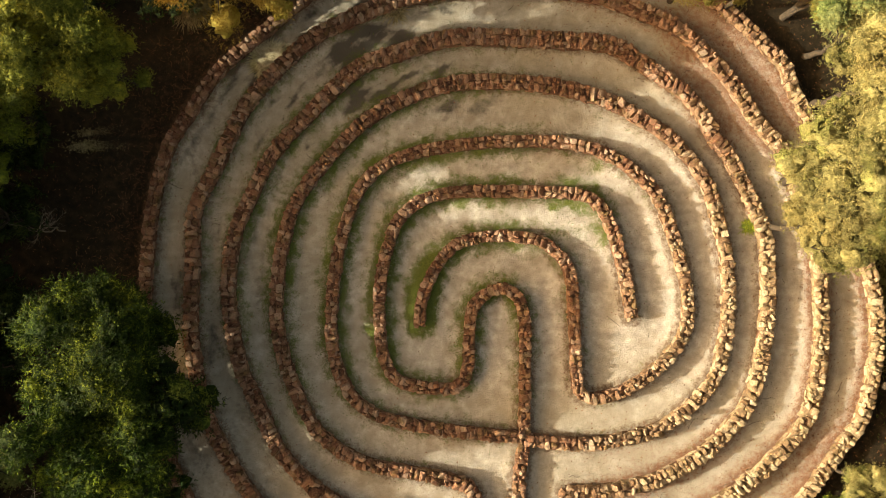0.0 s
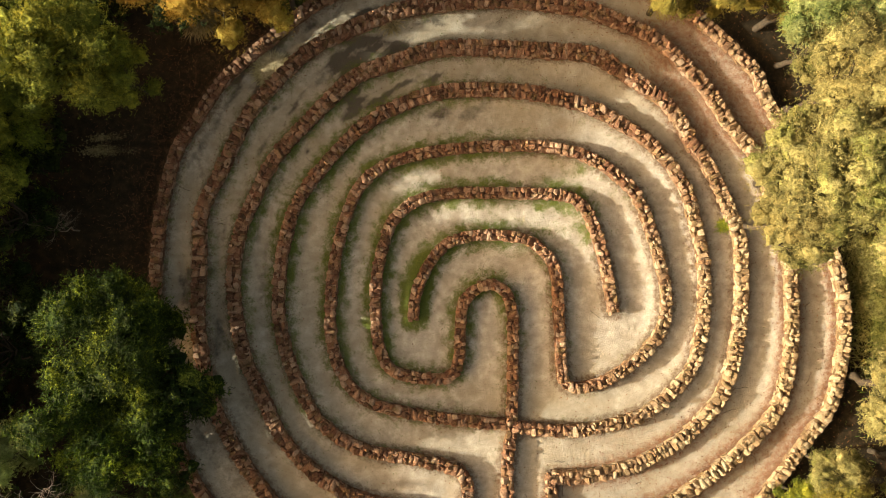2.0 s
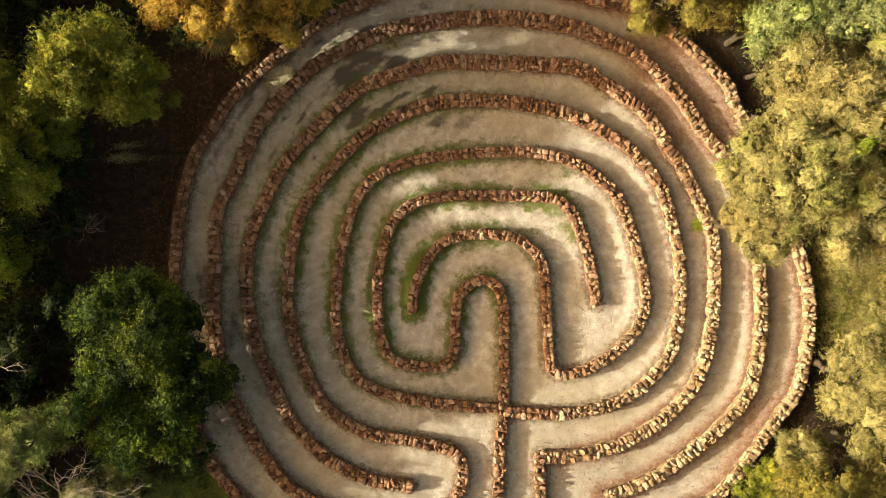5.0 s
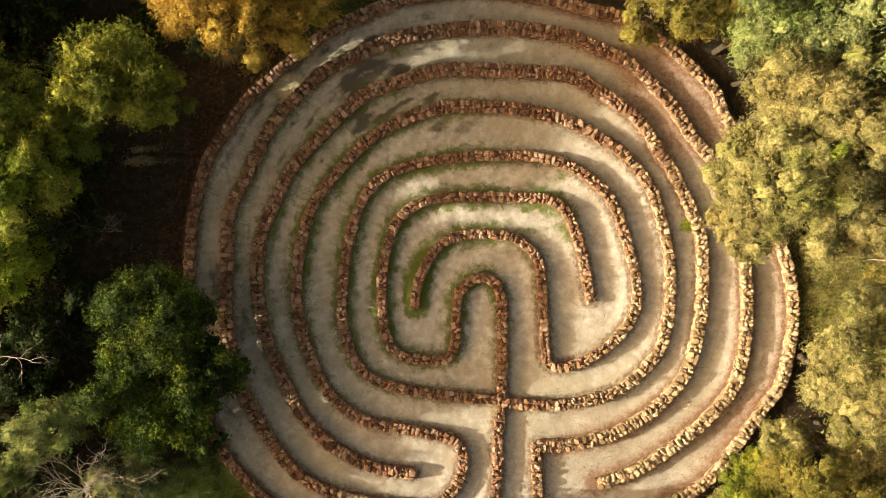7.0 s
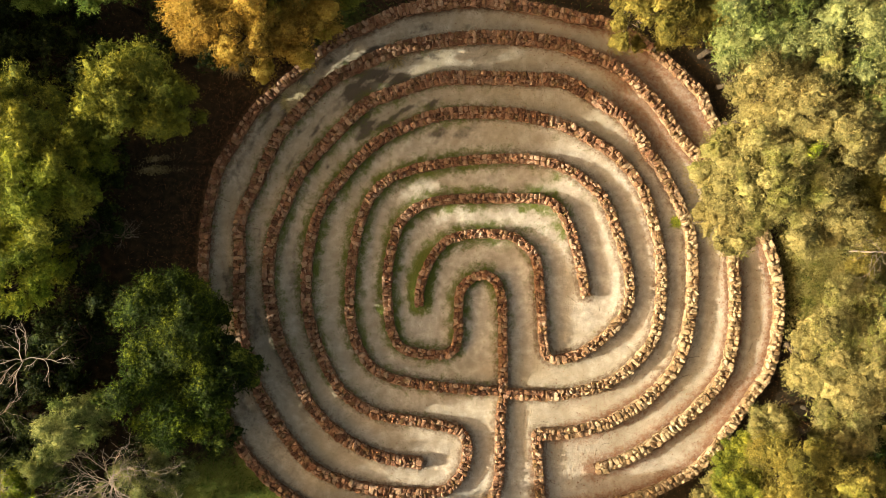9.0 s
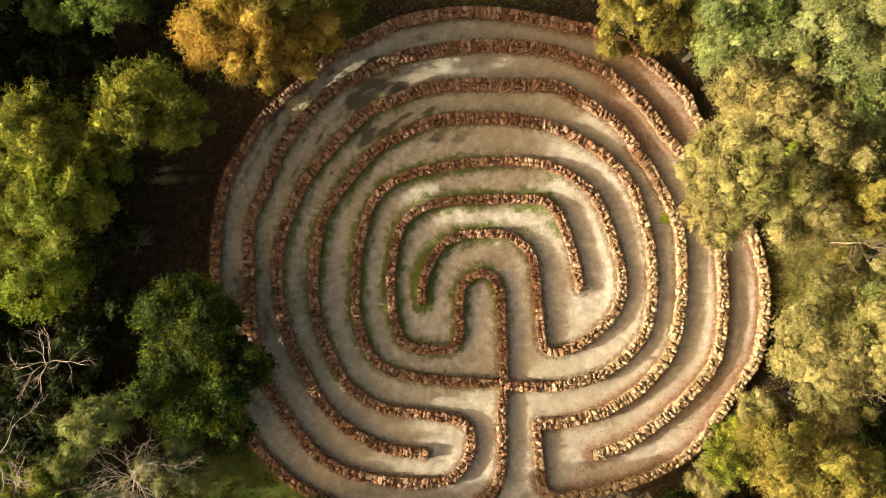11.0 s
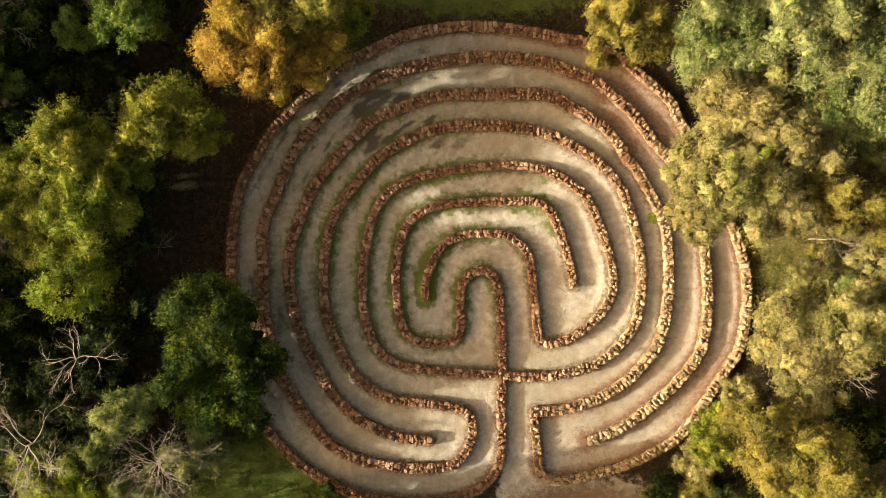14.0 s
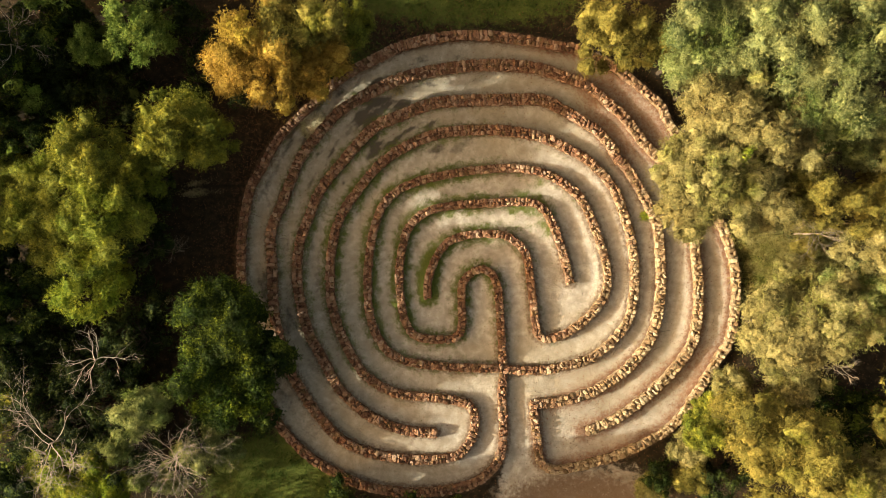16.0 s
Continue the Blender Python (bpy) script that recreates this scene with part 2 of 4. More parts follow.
# ---------------------------------------------------------------- plan of the labyrinth: label, width, course in metres
WALLS = [
    ("outermost ring of a low dry-stone labyrinth wall, red-brown", 0.361, [
        (2.57, -5.64), (2.46, -6.55), (2.46, -7.76), (2.39, -8.78), (2.07, -9.56), (1.24, -10.25), (0.14, -10.54),
        (-1.32, -10.63), (-2.76, -10.45), (-3.72, -10.19), (-4.67, -9.71), (-5.84, -8.96), (-7.00, -7.72), (-7.79, -6.24),
        (-8.37, -4.64), (-8.57, -2.94), (-8.54, -1.25), (-8.48, 0.20), (-8.33, 1.41), (-7.99, 2.72), (-7.49, 3.60),
        (-6.59, 4.96), (-5.33, 6.12), (-3.95, 7.30), (-2.46, 8.08), (-0.98, 8.67), (0.96, 8.95), (2.17, 8.93),
        (3.38, 8.78), (5.18, 8.39), (7.09, 7.85), (9.56, 5.86), (10.14, 4.82), (11.14, 2.89), (12.43, -0.32),
        (12.72, -2.14), (12.46, -4.31), (11.73, -5.54), (10.05, -7.89), (8.68, -8.82), (6.96, -9.48), (5.01, -9.88),
        (4.29, -9.82),
    ]),
    ("short straight dry-stone wall beside the labyrinth entrance", 0.342, [
        (4.33, -9.85), (3.99, -9.47), (3.88, -8.43), (3.82, -7.58), (3.80, -7.00),
    ]),
    ("second ring of the low dry-stone labyrinth, lit red-brown stones", 0.400, [
        (5.97, -8.30), (6.54, -8.13), (7.27, -7.82), (8.02, -7.37), (8.89, -6.70), (9.77, -5.94), (10.59, -4.96),
        (10.94, -4.01), (11.09, -2.80), (11.08, -1.35), (10.88, 0.23), (10.00, 2.78), (9.41, 3.58), (8.91, 4.13),
        (8.76, 4.39), (8.19, 5.19), (7.49, 5.87), (6.67, 6.58), (5.72, 6.99), (4.53, 7.42), (3.33, 7.59),
        (2.12, 7.65), (0.91, 7.60), (-0.31, 7.43), (-1.53, 7.15), (-2.89, 6.55), (-4.00, 5.92), (-5.14, 4.78),
        (-5.91, 3.73), (-6.66, 2.06), (-7.17, 0.87), (-7.19, -0.82), (-7.21, -2.27), (-7.06, -3.49), (-6.80, -4.71),
        (-6.31, -5.77), (-5.52, -7.06), (-4.48, -8.24), (-3.18, -8.85), (-1.74, -9.16), (-0.53, -9.23),
    ]),
    ("third ring of the low dry-stone labyrinth wall", 0.400, [
        (3.80, -7.00), (4.53, -7.00), (5.38, -6.87), (6.60, -6.48), (7.85, -5.69), (8.86, -4.57), (9.30, -3.45),
        (9.50, -2.01), (9.52, -0.56), (9.33, 0.78), (8.38, 2.74), (7.87, 3.37), (7.65, 3.83), (7.07, 4.58),
        (6.37, 5.09), (5.66, 5.54), (4.71, 6.04), (3.26, 6.12), (2.06, 6.15), (0.85, 6.15), (-0.13, 6.05),
        (-1.60, 5.55), (-2.59, 5.13), (-3.85, 3.88), (-4.92, 2.64), (-5.53, 1.41), (-5.96, 0.34), (-6.13, -0.86),
        (-6.06, -2.08), (-5.74, -3.54), (-5.18, -4.70), (-4.51, -6.02), (-3.35, -7.18), (-1.93, -7.87), (-0.48, -8.10),
    ]),
    ("fourth ring of the low dry-stone labyrinth with a hairpin end", 0.370, [
        (-0.53, -9.23), (0.39, -9.10), (0.90, -8.66), (1.19, -8.07), (1.24, -7.35), (0.97, -6.92), (0.42, -6.73),
        (-0.42, -6.58), (-2.10, -6.29), (-3.28, -5.58), (-3.85, -4.78), (-4.27, -3.90), (-4.57, -2.99), (-4.73, -2.01),
        (-4.71, -0.92), (-4.59, 0.04), (-4.23, 1.23), (-3.43, 2.41), (-2.16, 3.74), (-0.68, 4.52), (0.55, 4.83),
        (2.00, 4.87), (3.21, 4.77), (4.65, 4.44), (5.59, 3.99), (6.54, 3.39), (7.23, 2.69), (7.73, 1.94),
        (8.08, 0.84), (8.32, -0.26), (8.39, -1.48), (8.26, -2.80), (7.88, -3.83), (6.67, -4.96), (5.20, -5.46),
        (3.98, -5.58), (2.68, -5.50),
    ]),
    ("fifth ring of the low dry-stone labyrinth wall with grassy foot", 0.342, [
        (2.53, -5.44), (1.57, -5.38), (0.36, -5.28), (-0.60, -5.16), (-1.68, -4.92), (-2.39, -4.46), (-2.84, -3.74),
        (-3.09, -2.81), (-3.12, -1.72), (-3.02, -0.51), (-2.77, 0.69), (-2.34, 1.76), (-1.61, 2.43), (-0.51, 2.82),
        (0.96, 3.07), (1.93, 3.15), (3.14, 3.17), (4.10, 3.06), (4.82, 2.81), (5.53, 2.40), (6.22, 1.71),
        (6.62, 0.82), (6.92, -0.08), (7.17, -1.06), (7.21, -1.86), (7.01, -2.53), (6.37, -3.33), (5.38, -4.01),
        (4.52, -4.27),
    ]),
    ("inner hook-shaped dry-stone wall round the labyrinth centre", 0.332, [
        (4.52, -4.27), (4.16, -4.08), (4.02, -3.52), (3.98, -2.74), (3.90, -1.77), (3.82, -0.85), (3.62, -0.33),
        (3.25, 0.05), (2.78, 0.31), (1.81, 0.40), (1.08, 0.33), (0.47, 0.12), (0.02, -0.32), (-0.30, -0.92),
        (-0.52, -1.58), (-0.57, -2.21),
    ]),
    ("sixth ring of the low dry-stone labyrinth wall, moss at its foot", 0.342, [
        (5.61, -1.89), (5.49, -1.31), (5.33, -0.57), (5.12, 0.19), (4.90, 0.78), (4.66, 1.27), (4.24, 1.60),
        (3.68, 1.70), (2.84, 1.71), (1.87, 1.70), (0.66, 1.66), (-0.20, 1.52), (-0.81, 1.24), (-1.27, 0.75),
        (-1.54, 0.03), (-1.69, -0.69), (-1.75, -1.53), (-1.70, -2.50), (-1.54, -3.31), (-1.13, -3.88), (-0.43, -4.06),
    ]),
    ("arched dry-stone wall running down to the labyrinth crossing", 0.332, [
        (-0.43, -4.06), (0.37, -4.07), (0.74, -3.86), (0.88, -3.34), (0.89, -2.49), (0.97, -1.72), (1.35, -1.30),
        (1.82, -1.13), (2.25, -1.36), (2.47, -1.90), (2.52, -2.92), (2.54, -4.13), (2.56, -5.39),
    ]),
]
COURSES = [spline(points) for _, _, points in WALLS]
rng = np.random.default_rng(7)

# ---------------------------------------------------------------- ground
from mathutils import kdtree

ALL = np.vstack(COURSES)
tree_of_walls = kdtree.KDTree(len(ALL))
for i, (x, y) in enumerate(ALL):
    tree_of_walls.insert((x, y, 0), i)
tree_of_walls.balance()


def inside(x, y, ring):
    hit = np.zeros(x.shape, bool)
    for (x0, y0), (x1, y1) in zip(ring, np.roll(ring, -1, 0)):
        if y0 != y1:
            hit ^= ((y0 > y) != (y1 > y)) & (x < (x1 - x0) * (y - y0) / (y1 - y0) + x0)
    return hit


def ease(low, high, v):
    u = np.clip((v - low) / (high - low), 0, 1)
    return u * u * (3 - 2 * u)


def blot(x, y, cx, cy, rx, ry, soft=0.5):
    return ease(1 + soft, 1 - soft, np.hypot((x - cx) / rx, (y - cy) / ry))


def masks(x, y):
    """How far the ground at x, y is gravel, green, and rust-red from litter and painted-in tree shade."""
    d = np.array([tree_of_walls.find((a, b, 0))[2] if abs(a - 2) < 16 and abs(b) < 16 else 9.0 for a, b in zip(x.ravel(), y.ravel())]).reshape(x.shape)
    in_ring = inside(x, y, COURSES[0][::10]) | ((x > 2.4) & (x < 5.2) & (y > -9.9) & (y < -5.0))
    gate = blot(x, y, 5.6, -11.4, 3.6, 1.7) + blot(x, y, 3.5, -10.2, 1.1, 1.6)
    gravel = np.clip(np.where(in_ring, 1.0, 0.85 * gate), 0, 1)
    near = ease(0.95, 0.2, d)
    inner = np.clip(1.45 - np.hypot(x + 1.4, y - 0.4) / 7.4, 0, 1) * (0.3 + 0.7 * ease(5.5, 2.0, x)) + 0.3 * ease(9.5, 7.0, x) * ease(3.0, 5.0, x)
    nook = blot(x, y, 4.2, 1.3, 1.0, 1.3) + blot(x, y, -0.5, -1.2, 0.5, 1.2)
    fields = blot(x, y, 2.0, 11.6, 6.0, 2.2) + 0.6 * blot(x, y, -4.4, 8.2, 2.4, 1.3) + blot(x, y, -7.5, -10.2, 3.0, 2.4) + 0.35 * blot(x, y, 14.6, -1.6, 1.9, 4.0) + 0.9 * blot(x, y, 17.5, 4.2, 3.0, 1.2)
    green = np.where(in_ring, near * inner * 0.68 + 0.30 * nook, fields)
    far = ease(6.0, 8.5, np.hypot(x - 2, y)) * ease(-2, 6, x) + 0.55 * ease(7.0, 9.0, np.hypot(x - 2, y)) * ease(2, -4, x)
    # rust: red litter; its north-east and south terms also paint in tree shade
    rust = np.where(in_ring, far * (0.08 + 0.28 * ease(9.6, 11.3, x) + 0.34 * ease(0.6, 0.25, d)) + 0.75 * blot(x, y, 8.7, 5.9, 2.0, 2.8) + 0.12 * near + 0.38 * ease(-3.6, -6.0, y) * ease(2.5, 5.5, x) + 0.2 * ease(3.0, 5.0, y) * ease(1.0, 5.0, x), np.where(x < 1, 0.05 + 0.40 * ease(4.5, 0.6, np.hypot(x - 2, y) - 9.6) * ease(-3.5, -0.5, y), 0.25))
    return gravel, np.clip(green, 0, 1), np.clip(rust, 0, 0.8), d


def axis(low, high, step):
    far = np.array([2, 6, 14, 30, 60, 120, 240, 480.0])
    return np.r_[low - far[::-1], np.arange(low, high, step), high + far]


gx, gy = np.meshgrid(axis(-16, 19, 0.12), axis(-13.5, 14, 0.12))
m_gravel, m_green, m_rust, m_near = masks(gx, gy)
gz = np.zeros_like(gx)
for i, j in np.ndindex(*gx.shape):
    gz[i, j] = 0.05 * noise.noise((gx[i, j] * 0.5, gy[i, j] * 0.5, 0)) + 0.02 * noise.noise((gx[i, j] * 2.2, gy[i, j] * 2.2, 3))
# dark patches along the trodden way: stains, and western tree shade painted in
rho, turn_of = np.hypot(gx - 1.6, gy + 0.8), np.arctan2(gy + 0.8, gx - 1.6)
dark_patches = np.zeros_like(gx)
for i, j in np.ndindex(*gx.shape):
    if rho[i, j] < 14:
        dark_patches[i, j] = noise.noise((rho[i, j] * 2.4, turn_of[i, j] * 6.5, 1.5)) + 0.6 * noise.noise((rho[i, j] * 6, turn_of[i, j] * 15, 7.5))
dark_patches = ease(-0.02, 0.62, dark_patches) * np.maximum(1.2 * blot(gx, gy, -3.4, 5.9, 4.6, 3.4, 0.7), 0.62 * blot(gx, gy, -8.0, -0.5, 3.0, 8.5, 0.7))
gz += 0.05 * ease(0.6, 0.2, m_near) - 0.03
nr, nc = gx.shape
idx = np.arange(nr * nc).reshape(nr, nc)
quads = np.stack([idx[:-1, :-1], idx[:-1, 1:], idx[1:, 1:], idx[1:, :-1]], -1).reshape(-1, 4)
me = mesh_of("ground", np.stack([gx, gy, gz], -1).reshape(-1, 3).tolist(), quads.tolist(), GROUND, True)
# last mask: brown wall feet, plus the entrance apron's shade painted dark
for name, values in (("gravel", m_gravel), ("green", m_green), ("rust", m_rust), ("stain_shade", dark_patches), ("shade_tone", 0.48 * np.maximum(np.maximum(ease(1.5, -5.0, gx), 0.95 * ease(2.5, 5.0, gy) * ease(10.0, 7.0, gx)), 0.8 * blot(gx, gy, 5.5, -6.0, 5.5, 2.4, 0.6))), ("edge", np.maximum(0.84 * ease(0.56, 0.22, m_near), 1.1 * blot(gx, gy, 5.6, -11.6, 3.8, 1.7)))):
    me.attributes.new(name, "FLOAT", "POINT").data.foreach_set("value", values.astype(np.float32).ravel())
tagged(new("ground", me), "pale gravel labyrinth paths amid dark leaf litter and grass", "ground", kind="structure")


# ---------------------------------------------------------------- stone walls
def stone_shape(seed, wear=0.19):
    """A worn block within a unit box, its corners knocked off unevenly."""
    r = np.random.default_rng(seed)
    p = []
    for sx in (-1, 1):
        for sy in (-1, 1):
            for sz in (-1, 1):
                corner = np.array((sx, sy, sz)) * (0.5 - np.abs(r.normal(0, 0.10, 3)))
                if not wear:
                    p.append(corner * (1 - np.abs(r.normal(0, 0.08, 3))))
                for axis_of in range(3 if wear else 0):
                    cut = wear * r.uniform(0.4, 1.7)
                    p.append(corner - np.array((sx, sy, sz)) * np.where(np.arange(3) == axis_of, 0.0, cut))
    p = np.array(p)
    p[:, 0] += r.uniform(-0.14, 0.14) * p[:, 1]
    p[:, 1] *= 1 + r.uniform(-0.25, 0.25) * p[:, 0]
    p[:, 2] *= 1 + r.uniform(-0.3, 0.3) * p[:, 0] + r.uniform(-0.3, 0.3) * p[:, 1]
    bm = bmesh.new()
    for v in p:
        bm.verts.new(v)
    made = bmesh.ops.convex_hull(bm, input=bm.verts)
    loose = [g for g in made["geom_interior"] if isinstance(g, bmesh.types.BMVert)]
    bmesh.ops.delete(bm, geom=loose, context="VERTS")
    me = bpy.data.meshes.new("stone")
    bm.to_mesh(me)
    bm.free()
    me.materials.append(STONE)
    me.polygons.foreach_set("use_smooth", [True] * len(me.polygons))
    me.set_sharp_from_angle(angle=radians(40))
    return me


STONES = [stone_shape(s) for s in range(16)]
ROUGH = [stone_shape(40 + s, 0) for s in range(16)]
SHAPES, ROUGH_SHAPES = [[(np.array([v.co for v in me.vertices]), [tuple(p.vertices) for p in me.polygons]) for me in kind] for kind in (STONES, ROUGH)]


def rocks(course, base):
    """Stones of a wall as (shape, place, turn, size): two rough courses, capped by stones laid across or side by side."""
    n = len(course)
    way = np.gradient(course, axis=0)
    way /= np.linalg.norm(way, axis=1)[:, None]
    low, top = [], []

    def lay(into, s, off, z, size, tilt=5.0):
        i = min(n - 1, max(0, int(s / 0.05)))
        side = np.array([-way[i, 1], way[i, 0]])
        x, y = course[i] + side * off
        turn = math.atan2(way[i, 1], way[i, 0]) + rng.normal(0, 0.16)
        into.append((int(rng.integers(16)), (x, y, 0.88 * z), (rng.normal(0, radians(tilt)), rng.normal(0, radians(tilt)), turn), (size[0], size[1], 0.88 * size[2])))

    length = 0.05 * n
    def breadth(s):
        """The wall is broadest along the upper side of the rings."""
        x, y = course[min(n - 1, int(s / 0.05))]
        return base * (1 + 0.2 * float(ease(2.5, 5.0, y) * ease(8.0, 4.5, x) * ease(-4.5, -2.0, x)) * (base > 0.352))

    for off, z, tall in ((-0.31, 0.05, 0.26), (0.31, 0.05, 0.26), (-0.27, 0.2, 0.22), (0.27, 0.2, 0.22)):
        s = rng.uniform(0, 0.2)
        while s < length:
            l, width = rng.uniform(0.13, 0.3), breadth(s)
            lay(low, s + l / 2, off * width + rng.normal(0, 0.012), z, (l * 1.16, width * 0.46, tall * rng.uniform(0.95, 1.25)))
            s += l
    s = 0.02
    while s < length:
        kind, width = rng.random(), breadth(s)
        if kind < 0.12 and width < 0.44:
            l = rng.uniform(0.13, 0.22)
            lay(top, s + l / 2, rng.normal(0, 0.02), 0.27, (l * 1.15, width * rng.uniform(0.84, 1.06), rng.uniform(0.24, 0.32)), 8)
        elif kind < (0.66 if width < 0.44 else 0.3):
            l = rng.uniform(0.12, 0.235)
            cut = rng.uniform(0.34, 0.66)
            for lo, hi in ((-0.5, cut - 0.5), (cut - 0.5, 0.5)):
                lay(top, s + l / 2 + rng.normal(0, 0.03), (lo + hi) / 2 * width, 0.265 + rng.normal(0, 0.03),
                    (l * rng.uniform(1.0, 1.3), (hi - lo) * width * rng.uniform(1.05, 1.25), rng.uniform(0.22, 0.32)), 11)
        else:
            l = rng.uniform(0.10, 0.16)
            inner = 2 if width < 0.44 or rng.random() < 0.5 else 3
            cuts = np.r_[-0.5, (np.arange(inner) + 1) / (inner + 1) - 0.5 + rng.uniform(-0.09, 0.09, inner), 0.5]
            for lo, hi in zip(cuts, cuts[1:]):
                lay(top, s + l / 2 + rng.normal(0, 0.04), (lo + hi) / 2 * width, 0.265 + rng.normal(0, 0.03),
                    (l * rng.uniform(1.0, 1.4), (hi - lo) * width * rng.uniform(1.05, 1.3), rng.uniform(0.2, 0.28)), 13)
        s += l
    return low, top


def joined(name, list_of_rocks, shapes):
    verts, faces = [], []
    for k, place, turn, size in list_of_rocks:
        co, fs = shapes[k]
        m = np.array(Euler(turn).to_matrix())
        base = len(verts)
        verts.extend(((co * size) @ m.T + place).tolist())
        faces.extend([tuple(base + i for i in f) for f in fs])
    me = mesh_of(name, verts, faces, STONE, True)
    me.set_sharp_from_angle(angle=radians(40))
    return me


def earth_fill(course, base):
    """A ridge of red earth and grit packed between the stones."""
    n = len(course[::3])
    p = course[::3]
    way = np.gradient(p, axis=0)
    way /= np.linalg.norm(way, axis=1)[:, None]
    side = np.stack([-way[:, 1], way[:, 0]], 1)
    verts, faces = [], []
    for i in range(n):
        for off, z in ((-0.5, -0.06), (-0.4, 0.15), (-0.2, 0.235), (0.2, 0.235), (0.4, 0.15), (0.5, -0.06)):
            x, y = p[i] + side[i] * base * off
            verts.append((x, y, z + 0.03 * noise.noise((x * 6, y * 6, 2))))
    for i in range(n - 1):
        for k in range(5):
            a = i * 6 + k
            faces.append((a, a + 6, a + 7, a + 1))
    return mesh_of("earth_fill", verts, faces, EARTH, True)


for (label, width, _), course in zip(WALLS, COURSES):
    wall = tagged(new("stone_wall"), label, "stone wall", "labyrinth walls")
    low, top = rocks(course, width)
    child("earth_fill", earth_fill(course, width), wall, "red earth packed between the stones")
    child("footing", joined("footing", low, ROUGH_SHAPES), wall, "lower course of half-buried stones", "stuff")
    for k, place, turn, size in top[:300]:
        ob = child("stone", STONES[k], wall)
        ob.location, ob.rotation_euler, ob.scale = place, turn, size
    if len(top) > 300:
        child("coping", joined("coping", top[300:], SHAPES), wall, kind="stuff")


# ---------------------------------------------------------------- trees
def tube(path, radii, sides=6):
    """Vertices and faces of a tapered limb along a path."""
    path = np.array(path, float)
    verts, faces = [], []
    for i, (p, r) in enumerate(zip(path, radii)):
        d = path[min(i + 1, len(path) - 1)] - path[max(i - 1, 0)]
        d /= np.linalg.norm(d) + 1e-9
        a = np.cross(d, (0.3, 0.9, 0.2))
        a /= np.linalg.norm(a) + 1e-9
        b = np.cross(d, a)
        for k in range(sides):
            w = 2 * math.pi * k / sides
            verts.append((p + r * (math.cos(w) * a + math.sin(w) * b)).tolist())
    for i in range(len(path) - 1):
        for k in range(sides):
            q = (k + 1) % sides
            faces.append((i * sides + k, i * sides + q, (i + 1) * sides + q, (i + 1) * sides + k))
    faces.append(tuple(range((len(path) - 1) * sides, len(path) * sides)))
    return verts, faces


def tubes(name, limbs, material, sides=5):
    verts, faces = [], []
    for path, radii in limbs:
        v, fs = tube(path, radii, sides)
        faces.extend([tuple(i + len(verts) for i in q) for q in fs])
        verts.extend(v)
    return mesh_of(name, verts, faces, material, True)


def bent(r, a, b, wobble, n=6):
    """A crooked way from a to b."""
    a, b = np.array(a, float), np.array(b, float)
    out = [a + (b - a) * u + r.normal(0, wobble, 3) * math.sin(math.pi * u) for u in np.linspace(0, 1, n)]
    return out


def ball(fine):
    bm = bmesh.new()
    bmesh.ops.create_icosphere(bm, subdivisions=fine, radius=1.0)
    made = np.array([v.co for v in bm.verts]), [tuple(v.index for v in f.verts) for f in bm.faces]
    bm.free()
    return made


BALLS = {True: ball(3), False: ball(2)}


def unit(v):
    return v / (np.linalg.norm(v, axis=1)[:, None] + 1e-9)


def foliage(r, centres, sizes, per, length, width, name, material, root):
    """Leaf clumps: sprigs of small leaves that clothe ragged masses, and the dense inner twigs and leaves that close them."""
    centres, sizes = np.array(centres), np.array(sizes)
    out, verts, faces = [], [], []
    flat = np.array((1, 1, 0.85))
    ball_verts, ball_faces = BALLS[per > 30]

    def buried(p, k):
        gap = np.linalg.norm((p[:, None] - centres[None]) / flat, axis=2) / sizes[None]
        gap[:, k] = 9
        return gap.min(1)

    for k, (c, s) in enumerate(zip(centres, sizes)):

        def reach(d):
            rough = [0.28 * noise.noise(p * 1.9) + 0.22 * noise.noise(p * 4.4) + 0.13 * noise.noise(p * 9) for p in map(Vector, c + d * s)]
            return s + np.array(rough)

        core = c + ball_verts * (0.82 * reach(ball_verts) - 0.11)[:, None] * flat
        shown = buried(core, k) > 0.70
        faces.extend([tuple(i + len(verts) for i in f) for f in ball_faces if shown[list(f)].any()])
        verts.extend(core.tolist())
        m = max(6, int(per * 4 * math.pi * s * s))
        d = unit(r.normal(size=(m, 3)) + (0, 0, 0.35))
        hub = c + d * (reach(d) * (0.76 + 0.38 * r.random(m)) - 0.03)[:, None] * flat
        keep = (buried(hub, k) > 0.74) & ((d[:, 2] > -0.25) | (r.random(m) < 0.4))
        d, hub = d[keep], hub[keep]
        m = len(d)
        if not m:
            continue
        face = unit(d + r.normal(0, 0.36, (m, 3)))
        hub, face = np.repeat(hub, 6, 0), np.repeat(face, 6, 0)
        n = len(hub)
        tip = unit(0.5 * face + r.normal(0, 0.75, (n, 3)))
        side = unit(np.cross(tip, face + r.normal(0, 0.3, (n, 3))))
        p = hub + tip * length * r.uniform(-0.2, 0.9, (n, 1))
        l, w = length * r.uniform(0.6, 1.5, (n, 1)), width * r.uniform(0.7, 1.3, (n, 1))
        out.append(np.stack([p - side * w / 2, p + side * w / 2, p + tip * l], 1))
    child(name, triangles(name, np.concatenate(out), material), root)
    me = mesh_of("inner_foliage", verts, faces, material, True)
    bm = bmesh.new()
    bm.from_mesh(me)
    bmesh.ops.delete(bm, geom=[v for v in bm.verts if not v.link_faces], context="VERTS")
    bm.to_mesh(me)
    bm.free()
    child("inner_foliage", me, root)


